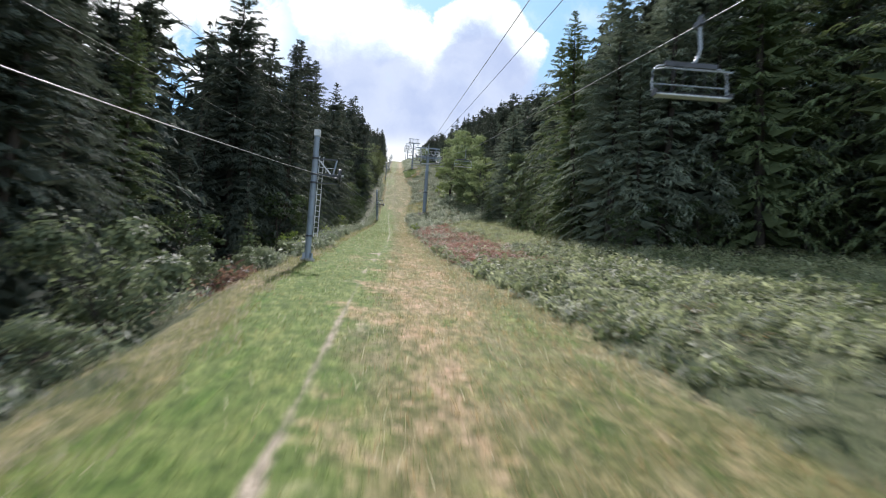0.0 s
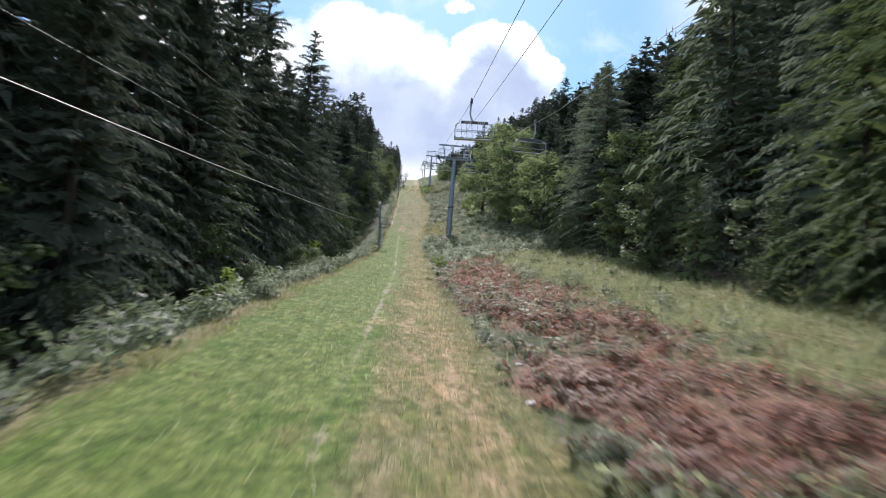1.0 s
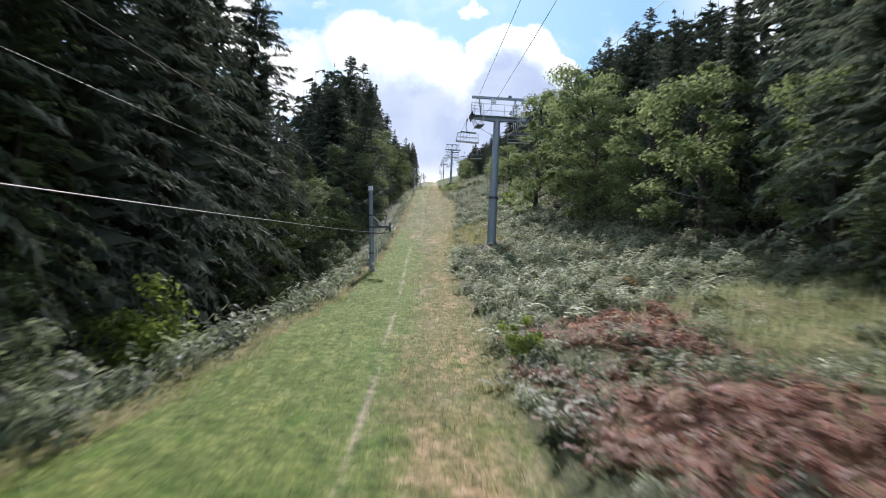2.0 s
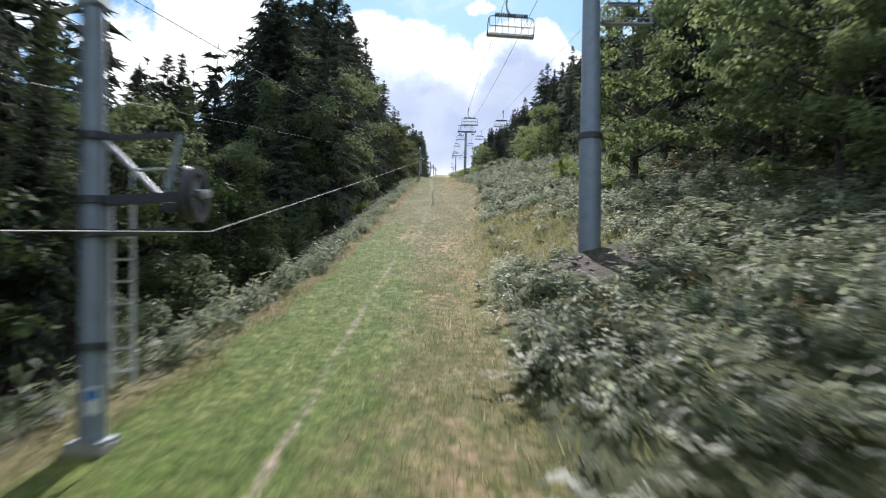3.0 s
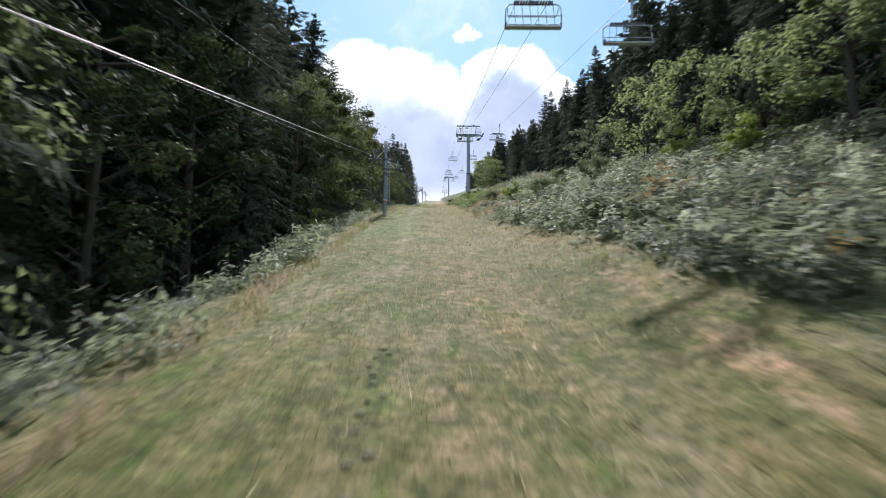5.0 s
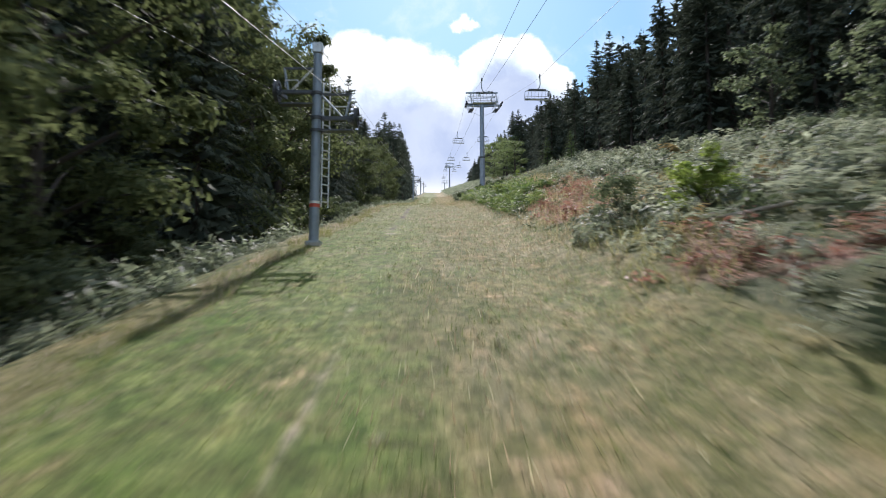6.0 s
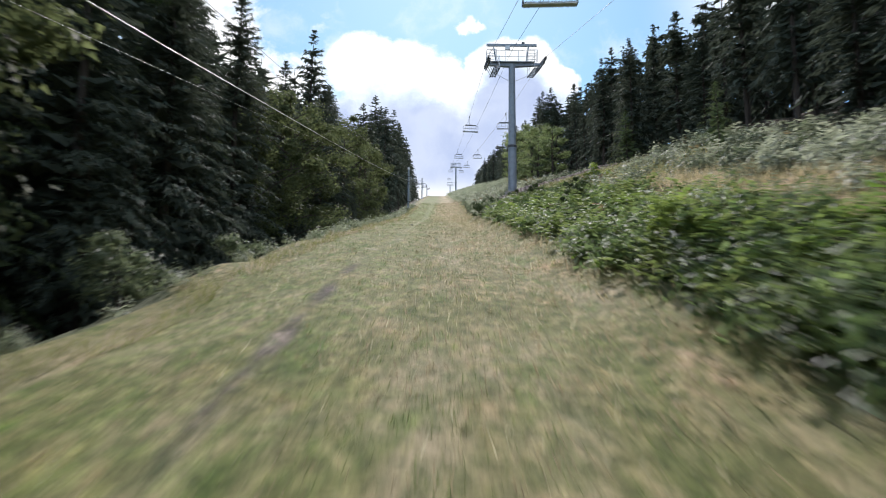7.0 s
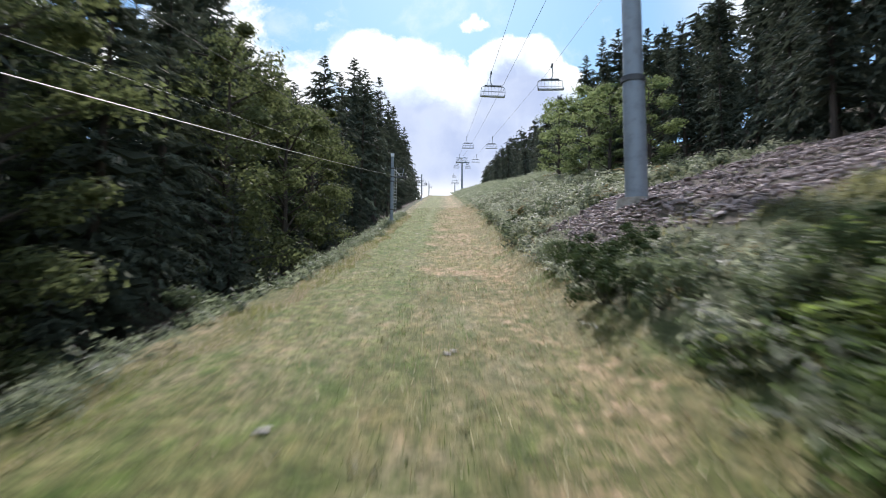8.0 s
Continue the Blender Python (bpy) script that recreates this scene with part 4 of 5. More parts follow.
SAPLING = spruce(51, 4, 1.25, 80, 6, 5, 0.055, 0.24, YOUNG, "young green spruce sapling below the forest edge", 0.04)
BUSH = [broadleaf(61, 2.0, 1.25, 4600, 0.08, WILLOW, "bushy grey-green shrub on the verge", "bush", False), broadleaf(62, 1.6, 1.0, 2300, 0.085, WILLOW, "low grey-green shrub on the verge", "bush", False),
        broadleaf(63, 1.5, 0.9, 2000, 0.09, LIME, "vivid yellow-green young shrub on the verge", "bush", False),
        broadleaf(64, 1.3, 1.0, 2400, 0.08, DARK_SHADED, "dense dark green shrub at the strip's edge", "bush", False)]
used = set()


def plant(proto, x, y, height, nominal, rng, width=None, label=""):
    """Sets a tree or bush on the ground: the first at the prototype itself, the rest as copies."""
    s = height / nominal
    w = width or s * rng.uniform(0.95, 1.3)
    m = pose(x, y, ground_at(x, y) - 0.05, rng.normal(0, 1.2), rng.normal(0, 1.2), rng.uniform(0, 360))
    if proto.name in used:
        ob = copy_thing(proto, m)
    else:
        used.add(proto.name)
        ob = proto
        ob.matrix_basis = m
    ob.scale = (w, w, s)
    return tagged(ob, label)


LEFT_KEY = [(-10.5, 22, 10), (-12, 28, 14), (-11, 35, 9), (-12, 50, 20.5), (-10.5, 62.5, 20), (-11.2, 70, 24), (-10.6, 78, 23), (-11.4, 86, 24), (-10.2, 97.6, 22.5), (-12.5, 153, 23), (-9.5, 166, 16), (-13, 170, 25),
            (-12, 154, 20), (-14, 193, 28), (-12, 206, 25), (-11, 223, 20.4), (-11.4, 233, 17), (-10.9, 241, 14), (-9.6, 246.5, 14.5), (-9.3, 251.5, 14), (-10.0, 255, 14), (-14, 126, 10.5), (-15, 143, 12), (-9.4, 115, 9), (-9.0, 119.5, 8), (-9.4, 259.5, 13.5), (-12.9, 272, 12), (-9.5, 281.5, 13), (-9.8, 286.5, 14),
            (-14, 299, 25.6), (-11, 324, 21), (-12, 350, 23.6), (-12, 406, 24.8), (-11, 397, 21), (-12, 461, 26)]
RIGHT_KEY = [(15, 46, 21), (17.8, 43.5, 22), (21.5, 44, 20), (25.5, 45, 22), (30, 45.5, 20), (14.4, 53, 19), (17, 71, 26), (24, 143, 22), (26, 201, 26), (22, 237, 19), (22, 204, 18), (22, 141.5, 19), (20, 106, 17.4), (20, 94, 18), (22, 213, 19),
             (18, 100, 16), (18, 157, 14), (18, 173, 15), (19, 223, 18), (17, 177, 14.3), (17, 215, 16), (17, 260, 14), (17, 265, 13.5), (16, 290, 12.4),
             (16, 322, 13.3), (17, 340, 15.4), (20, 328, 12.7), (19, 308, 12), (20, 297, 11.5), (17, 280, 11), (15, 325, 13)]
SPRUCE_GROUP = [(-11.5, 327, 13.5), (-10.2, 331, 17), (-9.2, 337, 18.5), (-10.6, 342, 19.5), (-8.8, 348, 19), (-9.6, 355, 20), (-8.2, 362, 18)]
GREAT_LEFT = [(-9.6, 157, 13.5), (-10, 176, 14), (-9.2, 234.5, 13), (-10.8, 239, 12.5), (-10.0, 264, 10), (-9.0, 270, 10), (-10.2, 277, 10.5), (-8.9, 291, 11.3), (-8.4, 299, 10), (-9, 309, 10)]
LEAFY_LEFT = [(-10, 126, 7.5), (-9.0, 134, 6.5), (-9.4, 148, 10), (-8.6, 206, 11), (-8.9, 211, 12), (-8.8, 183, 9), (-9.2, 191, 10), (-9.0, 222, 11), (-9.4, 230, 11)]
LEAFY_RIGHT = [(15.4, 81.5, 8.8), (15.0, 95, 7), (13.5, 103, 8.5), (14, 112, 9), (12.8, 121, 8.5), (14.5, 131, 13.5), (13.6, 125, 11), (11.4, 141, 13), (13.5, 186, 7),
               (13, 305, 6.5), (12.5, 313, 7), (13, 322, 8), (12, 332, 7.5)]


def deep_wood(spots):
    """The wood behind the front rows, which nobody could count: one mesh of boughs, one of trunks."""
    rng = np.random.default_rng(77)
    kinds = [spruce_crown(rng, 20, 5.0, 34, 4, 2, 0.75, 2.2, 0.03 + 0.05 * j) for j in range(3)]
    coarse = [spruce_crown(rng, 20, 5.4, 14, 2, 2, 1.9, 3.6, 0.05) for j in range(2)]
    crowns, trunks = [], Geo()
    for x, y, h in spots:
        V = (coarse[rng.integers(2)] if abs(x) > 43 else kinds[rng.integers(3)]) * np.array([h / 20 * rng.uniform(0.9, 1.15)] * 2 + [h / 20])
        a = rng.uniform(0, 6.28)
        c, d = math.cos(a), math.sin(a)
        z = ground_at(x, y)
        crowns.append(np.stack([V[:, 0] * c - V[:, 1] * d + x, V[:, 0] * d + V[:, 1] * c + y, V[:, 2] + z], 1))
        if abs(x) > 43:
            continue
        trunks.tube([(x, y, z - 0.4), (x, y, z + h * 0.5), (x, y, z + h * 0.95)], [0.014 * h, 0.009 * h, 0.01], 6, False)
    ob = new("deep_wood", crown_mesh("deep_wood", np.concatenate(crowns), SPRUCE))
    tagged(ob, "dense dark spruce wood behind the forest edge", "forest", kind="stuff")
    tagged(new("wood_trunks", trunks.mesh("wood_trunks", BARK, True)), "dark trunks of the spruce wood", "forest", kind="stuff")


# wood heights fitted to the skyline the camera sees, row by row outwards: distance from the strip, stations up the
# slope, heights
LEFT_WOOD = [(9, [20, 30, 45, 65, 90, 112, 116, 142, 148, 170, 200, 232, 240, 270, 282, 292, 310, 320, 400], [14, 12.5, 16, 17, 20, 20, 9, 9, 21, 20, 18, 16, 12.5, 11.5, 13, 12.5, 11.5, 15.5, 16.5]),
             (13.4, [20, 40, 60, 90, 110, 118, 128, 152, 158, 200, 240, 250, 285, 298, 308, 340, 350, 400], [20, 20, 22, 21.5, 22, 22, 12, 12, 26, 26, 23.5, 17, 16, 21, 16, 16, 22, 23]),
             (18, [20, 60, 80, 120, 135, 142, 160, 170, 200, 260, 270, 300, 310, 340, 370, 400], [22, 22, 28, 22, 20, 14, 14, 28, 30, 26, 20, 19, 22, 20, 20, 27]),
             (24, [20, 140, 150, 172, 182, 200, 280, 300, 350, 400], [26, 24, 18, 15, 23, 27, 27, 25, 24, 26])]
RIGHT_WOOD = [(15, [45, 65, 85, 105, 135, 148, 160, 190, 230, 250, 270, 300, 325, 400], [18, 19, 15, 14.5, 16.5, 13, 11, 11.5, 12, 10, 9.5, 10.5, 11, 9.5]),
              (19.5, [45, 65, 85, 115, 150, 165, 200, 225, 250, 270, 305, 325, 345, 400], [24, 20, 18.5, 16.5, 17.5, 13, 14, 16, 12.5, 11.5, 11, 12, 13.5, 12]),
              (24.5, [45, 75, 95, 125, 155, 180, 190, 210, 255, 280, 315, 345, 365, 400], [30, 27, 21.5, 18.5, 19.5, 18, 14, 17, 18, 13.5, 13.5, 15, 16.5, 18.5]),
              (31, [45, 105, 135, 165, 200, 230, 260, 285, 305, 345, 400], [32, 27, 22.5, 22, 21.5, 21, 21, 17, 17, 18, 19])]


def wood_height(x, y):
    rows = LEFT_WOOD if x < 0 else RIGHT_WOOD
    return float(np.interp(abs(x), [r[0] for r in rows], [np.interp(y, r[1], r[2]) for r in rows]))


def forest():
    rng = np.random.default_rng(5)
    taken, deep = [], []

    def free(x, y, gap):
        return all((x - a) ** 2 + (y - b) ** 2 > gap * gap for a, b in taken)

    for keys in (LEFT_KEY, RIGHT_KEY):
        for x, y, h in keys:
            taken.append((x, y))
            fine, plain = (NEAR, MID) if x < 0 or y > 190 else (NEAR_PALE, MID_PALE)
            plant(fine[rng.integers(3)] if y < 290 and (abs(x) < 11.5 or y < 60) else plain[rng.integers(3)], x, y, min(h, 1.12 * wood_height(x, y)), 20, rng)
    for x, y, h in SPRUCE_GROUP:
        taken.append((x, y))
        plant(MID[rng.integers(3)], x, y, h, 20, rng)
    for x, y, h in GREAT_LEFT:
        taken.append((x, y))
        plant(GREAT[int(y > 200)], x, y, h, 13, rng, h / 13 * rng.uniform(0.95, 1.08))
    for keys in (LEAFY_LEFT, LEAFY_RIGHT):
        for x, y, h in keys:
            taken.append((x, y))
            # bright copy low on the slope, shade-toned copies further up
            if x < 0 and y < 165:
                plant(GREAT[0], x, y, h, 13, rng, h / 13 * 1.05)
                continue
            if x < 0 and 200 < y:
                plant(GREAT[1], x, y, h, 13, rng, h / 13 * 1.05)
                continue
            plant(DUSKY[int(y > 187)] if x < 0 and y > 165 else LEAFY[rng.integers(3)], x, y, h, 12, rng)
    # front rows, then the wood behind: x, jitter, step, kinds, share of the height there, from, to
    rows = [(-9.9, 0.9, 4.2, NEAR, 0.6, 1.0, 12, 138), (-9.3, 1.3, 5.6, NEAR, 0.6, 1.0, 146, 235), (-11.4, 0.9, 4.6, NEAR, 0.65, 1.0, 235, 300), (-13.4, 1.3, 4.4, MID, 0.8, 1.0, 10, 330), (-18, 1.6, 3.8, None, 0.85, 1.0, 5, 340),
            (-36, 3, 4.5, None, 0.75, 0.9, 70, 180), (-23.5, 2.2, 4.2, None, 0.8, 1.0, 5, 340), (-30, 3, 7.0, None, 0.8, 1.0, 5, 330),
            (-11.8, 1.2, 6.0, MID, 0.7, 1.0, 300, 470), (-17.5, 1.6, 5.0, None, 0.75, 0.95, 340, 640), (-24, 2, 6.0, None, 0.75, 0.95, 340, 640),
            (15.8, 0.9, 4.2, NEAR_PALE, 0.7, 1.02, 43, 300), (19.5, 1.3, 4.2, MID_PALE, 0.85, 1.04, 43, 330), (24.5, 1.6, 3.6, None, 0.9, 1.03, 41, 340), (31, 2.2, 4.0, None, 0.9, 1.03, 39, 340), (39, 3, 6.0, None, 0.9, 1.05, 38, 330), (48, 4, 6.0, None, 0.85, 1.0, 38, 70),
            (16.5, 1.2, 6.0, MID, 0.65, 1.0, 300, 470), (23, 1.6, 5.0, None, 0.75, 0.95, 340, 640)]
    for x0, jitter, step, kinds, lo, hi, y0, y1 in rows:
        y = y0
        while y < y1:
            x, yy = x0 + rng.normal(0, jitter * 0.6), y + rng.normal(0, 0.7)
            y += step * rng.uniform(0.75, 1.3)
            if x0 == 15.8 and 117 < yy < 166:
                x += 2.0
            if x0 == 15.8 and 64 < yy < 84:
                x += 3.0
            if -20 < x0 < 0 and 36 < yy < 45:
                continue
            if free(x, yy, 2.0):
                taken.append((x, yy))
                h = rng.uniform(lo, hi) * wood_height(x, yy)
                if x < 0 and yy < 100 and abs(x + 0.5 * (yy - 18)) < 2.2:
                    h *= 0.55  # shortened along one line of sight, so the camera sees sky there
                if kinds:
                    if x0 == 15.8 and yy > 100:
                        kinds = MID_PALE
                    if x0 > 0 and yy > 190:
                        kinds = MID
                    if x0 == 19.5 and yy > 215:
                        deep.append((x, yy, h))
                        continue
                    plant(kinds[rng.integers(len(kinds))], x, yy, h, 20, rng)
                elif 0 < x and yy < 58:
                    plant(NEAR_PALE[rng.integers(3)] if yy < 48 else MID_PALE[rng.integers(3)], x, yy, h, 20, rng)
                else:
                    deep.append((x, yy, h))
    # leafy thickets closing the edge of the wood
    for x0, y0, y1, step in ((-8.3, 104, 136, 5.0), (-10.4, 146, 243, 5.0), (-9.6, 246, 288, 4.6), (-8.4, 288, 325, 6.0), (13.9, 62, 235, 9.0), (-8.6, 30, 104, 14.0)):
        y = y0
        while y < y1:
            if x0 < 0 and y0 > 140:
                plant(LOW_SPRUCE, x0 + rng.normal(0, 0.5), y, rng.uniform(3.5, 6.5), 6, rng)
            else:
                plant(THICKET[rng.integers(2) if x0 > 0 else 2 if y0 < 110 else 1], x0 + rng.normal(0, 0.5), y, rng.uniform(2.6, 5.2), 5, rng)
            y += step * rng.uniform(0.6, 1.4)
    # dark row added at the wood's foot, where its shade falls
    for x in (14.5, 17.2, 19.6, 22.3, 24.8, 27.4, 30.2, 33):
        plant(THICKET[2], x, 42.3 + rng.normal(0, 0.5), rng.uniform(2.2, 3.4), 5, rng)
    # outer trees out of sight, added to fill the wood and stop light gaps
    for x0, x1 in ((-75, -37), (42, 84)):
        for _ in range(400):
            deep.append((rng.uniform(x0, x1), rng.uniform(2 if x0 < 0 else 40, 345), rng.uniform(14, 20)))
    deep_wood(deep)


forest()

# bushes and saplings on the verges: (x, y, height, kind)
BUSHES = [(-6.0, 15.5, 3.05, 0), (-5.4, 11.3, 1.3, 1), (-6.4, 24.5, 1.9, 0), (-8.2, 22, 2.0, 0), (-5.6, 28.0, 1.5, 0), (-6.0, 31.5, 1.3, 1), (-6.2, 41, 1.4, 1), (-6.6, 46, 1.7, 2), (-7.2, 55, 2.3, 0), (-6.2, 63, 1.6, 2),
          (-6.6, 70, 1.9, 1), (-6.4, 83, 2.4, 0), (-7, 90, 2.8, 2), (-6.4, 119, 1.6, 0), (-6.8, 124, 2.2, 0), (-6.2, 131, 1.3, 1), (-7.2, 138, 2.0, 0), (-6.6, 161, 1.6, 2),
          (-6.4, 208, 1.6, 1), (-6.7, 203, 2.0, 2), (-6.3, 212, 1.4, 0), (-7, 244, 1.9, 0), (-6.6, 251, 1.3, 1), (-6.6, 271, 1.6, 0), (-6.4, 281, 1.4, 1)]
BUSHES_RIGHT = [(3.0, 87.5, 1.1, 2), (9.6, 152, 1.6, 2), (10.5, 158, 1.8, 2), (4.2, 241, 1.0, 2), (6.2, 203, 1.4, 1), (7.8, 207, 1.6, 0), (9.5, 204, 1.7, 1), 
                (3.3, 278.5, 1.0, 3), (2.9, 275.5, 1.15, 3), (3.9, 277.0, 1.0, 3), (3.3, 273.6, 1.0, 1), (3.9, 271.2, 0.9, 1), (5.2, 273.4, 0.6, 1), (3.4, 279.4, 0.55, 1), (4.9, 271, 1.0, 3), (3.1, 281.6, 0.8, 1), (4.3, 269.5, 0.8, 1), (5.6, 267.8, 1.0, 3), (3.6, 297.5, 0.7, 3), (4.4, 275, 0.55, 1), (6.2, 259, 1.0, 3), (5.2, 254, 1.0, 3), (4.4, 213.5, 1.3, 1), (5.6, 211, 1.5, 2), (11.5, 189, 1.6, 2), (12.0, 197, 1.5, 2), (3.2, 308, 0.9, 1), (8.5, 265, 1.2, 2)]
SAPLINGS = [(-7.6, 37, 3.2), (-7.4, 59, 2.6), (-7.0, 76, 2.0), (-7.6, 128.5, 3.8), (-7.2, 131.5, 3.0), (-7.8, 135, 4.2), (-6.5, 132, 2.8), (-6.9, 134.5, 3.2), (-6.8, 138, 3.0), (-6.5, 141.5, 2.6), (-7.3, 136.5, 3.6), (-7.2, 142, 3.0), (-7.6, 147, 2.6), (-7.4, 124.5, 3.2), (13.2, 66, 5.0), (13.6, 73, 6.0), (13.0, 59, 3.4), (12.6, 89, 3.4), (13, 178, 3), (12.8, 259, 3.2), (13.4, 276, 4)]


def undergrowth():
    rng = np.random.default_rng(8)
    for x, y, h, kind in BUSHES + BUSHES_RIGHT:
        plant(BUSH[kind], x, y, h, (2.0, 1.6, 1.5, 1.3)[kind], rng, h / (2.0, 1.6, 1.5, 1.3)[kind])
    for x, y, h in SAPLINGS:
        plant(SAPLING, x, y, h, 4, rng)


undergrowth()


# ---- bracken, grass and stones ----
def scrub_limit(x, y):
    """How tall the growth may stand: kept low below the scree so the camera sees it."""
    low = np.interp(y, [266, 270, 283, 290], [1.3, 1.5, 0.5, 0.9]) - 0.32 * (x - 3)
    return np.where((y > 266) & (y < 290), np.clip(low, 0.34, 2.0), 2.0)


def frond_field(name, x, y, size, tint, rng, label, fronds=5, pairs=6):
    """Clumps of arching fronds, each a midrib with paired leaflets."""
    n = len(x)
    z = ground(x, y)
    N = n * fronds
    who = np.repeat(np.arange(n), fronds)
    a = rng.random(N) * 2 * np.pi
    L = size[who] * rng.uniform(0.65, 1.2, N)
    lean = rng.uniform(0.45, 1.25, N)
    out = np.stack([np.cos(a), np.sin(a), 0 * a], 1)
    perp = np.stack([-np.sin(a), np.cos(a), 0 * a], 1)
    base = np.stack([x[who], y[who], z[who] - 0.03], 1)
    s = np.linspace(0.3, 0.97, pairs)
    I, S = np.repeat(np.arange(N), pairs), np.tile(s, N)
    reach, rise = L * np.sin(lean), L * np.cos(lean)
    P = base[I] + out[I] * (reach[I] * S**1.2)[:, None]
    P[:, 2] += rise[I] * S + L[I] * 0.35 * S * (1 - S) * 1.6 - 0.22 * L[I] * S**3
    wide = 0.34 * L[I] * (1.08 - S) ** 0.8
    rows = []
    for sgn in (-1, 1):
        d = unit(perp[I] * sgn + out[I] * 0.45 + np.stack([0 * S, 0 * S, rng.normal(-0.15, 0.22, len(S))], 1))
        rows.append(leaf_fan(P, P + d * wide[:, None], out[I], 0.15 * L[I]))
    V = np.concatenate(rows)
    ob = new(name, crown_mesh(name, V, BRACKEN))
    col = np.repeat(tint[who][I], 3, 0)
    colour_points(ob, "tint", np.concatenate([col, col]))
    return tagged(ob, label, "ferns", kind="stuff")


def clump_field(name, x, y, size, tint, rng, label, leaves=34, leaf=(0.10, 0.24), slim=0.62, inner=0.55, loose=0.55):
    """Low leafy plants: small leaves over a dome, thinner inside."""
    n = len(x)
    N = n * leaves
    who = np.repeat(np.arange(n), leaves)
    d = unit(rng.normal(0, 1, (N, 3)) * np.array([1, 1, 0.8]))
    d[:, 2] = np.abs(d[:, 2])
    r = size[who] * rng.uniform(inner, 1.08, N) * (0.8 + 0.25 * np.sin(who * 1.7 + d[:, 0] * 5))
    P = np.stack([x[who], y[who], ground(x, y)[who]], 1) + d * (r[:, None] * np.array([0.62, 0.62, 0.85]))
    face = unit(d + np.array([0, 0, 0.5]) + rng.normal(0, loose, (N, 3)))
    a = unit(np.cross(face, rng.normal(0, 1, (N, 3))))
    b = np.cross(face, a)
    l = size[who] * rng.uniform(leaf[0], leaf[1], N)
    V = leaf_fan(P - a * l[:, None] * 0.5, P + a * l[:, None] * 0.6, b, l * slim)
    ob = new(name, crown_mesh(name, V, BRACKEN))
    colour_points(ob, "tint", np.repeat(tint[who] * (0.75 + 0.5 * rng.random((N, 1))), 3, 0))
    return tagged(ob, label, "undergrowth", kind="stuff")


def scatter(rng, count, x0, x1, y0, y1):
    return rng.uniform(x0, x1, count), rng.uniform(y0, y1, count)


def bracken():
    rng = np.random.default_rng(21)
    # the bank on the right
    x, y = scatter(rng, 13000, 1.5, 15.5, 0, 335)
    keep = (x > right_edge(y) + 0.15 + 0.35 * ripple(x, y, 1.0, 6.0)) & (rng.random(len(x)) > 0.85 * meadow_mask(x, y)) & (rng.random(len(x)) > 0.95 * scree_mask(x, y))
    near_tower = np.zeros(len(x), bool)
    for ty in (125.3, 284.3):
        near_tower |= (x - line_x(ty)) ** 2 + (y - ty) ** 2 < 0.9
    keep &= ~near_tower
    x, y = x[keep], y[keep]
    rust = rust_mask(x, y)
    dead = rng.random(len(x)) < rust * 0.9
    fresh = fresh_mask(x, y) > rng.random(len(x))
    meadow = meadow_mask(x, y)
    t = rng.random((len(x), 1))
    # pale end of the tint stands in for the sheen of backlit leaves
    tint = np.array([0.105, 0.130, 0.080]) * (1 - t) + np.array([0.40, 0.42, 0.33]) * t
    tint *= np.interp(y, [60, 95, 140, 160], [1.05, 1.22, 1.2, 1.0])[:, None]
    tint[fresh] = (np.array([0.13, 0.21, 0.045]) * (1 - t) + np.array([0.22, 0.29, 0.08]) * t)[fresh]
    brown = rng.random(len(x)) < 0.06
    tint[brown] = (0.21, 0.16, 0.085)
    mound = 0.8 + 0.45 * ripple(x, y, 0.9, 11.0)
    size = mound * rng.uniform(0.6, 1.2, len(x)) * np.where(meadow > 0.5, 0.6, 1.0) * np.interp(y, [0, 60, 90, 130, 150, 200, 330], [0.75, 0.75, 1.05, 1.1, 1.2, 1.1, 1]) * np.clip((x - right_edge(y)) * 0.5 + 0.65, 0.65, 1)
    size = np.minimum(size, scrub_limit(x, y))
    live = ~dead
    extra_x, extra_y = scatter(rng, 9000, 2.0, 9.5, 30, 240)
    on = rust_mask(extra_x, extra_y) * (extra_x > right_edge(extra_y) + 0.4) > rng.random(9000)
    extra_x, extra_y = extra_x[on], extra_y[on]
    fx, fy = scatter(rng, 2600, 3.0, 9.0, 225, 281)
    lush = (fresh_mask(fx, fy) > rng.random(2600)) & (fx > right_edge(fy) + 0.2)
    fx, fy = fx[lush], fy[lush]
    ft = rng.random((len(fx), 1))
    leafy = (rng.random(len(fx)) < 0.5) & (ripple(fx, fy, 0.8, 13.0) > -0.3)
    fresh_tint = (np.array([0.075, 0.118, 0.045]) * (1 - ft) + np.array([0.215, 0.285, 0.125]) * ft)[leafy]
    clump_field("fresh_scrub", fx[leafy], fy[leafy], np.minimum(rng.uniform(0.55, 1.15, leafy.sum()), scrub_limit(fx[leafy], fy[leafy])), fresh_tint, rng, "fresh green leafy scrub below the tower", 70, (0.08, 0.18), 0.5)
    fx, fy, ft = fx[~leafy], fy[~leafy], ft[~leafy]
    frond_field("fresh_bracken", fx, fy, rng.uniform(0.5, 0.95, len(fx)), np.array([0.105, 0.150, 0.048]) * (1 - ft) + np.array([0.275, 0.335, 0.120]) * ft, rng, "lush bright green bracken below the tower")
    ferny = live & (rng.random(len(x)) < 0.3)
    frond_field("bracken", x[ferny], y[ferny], size[ferny], tint[ferny], rng, "knee-high grey-green bracken covering the bank")
    low_growth = live & ~ferny & (rng.random(len(x)) < 0.3)
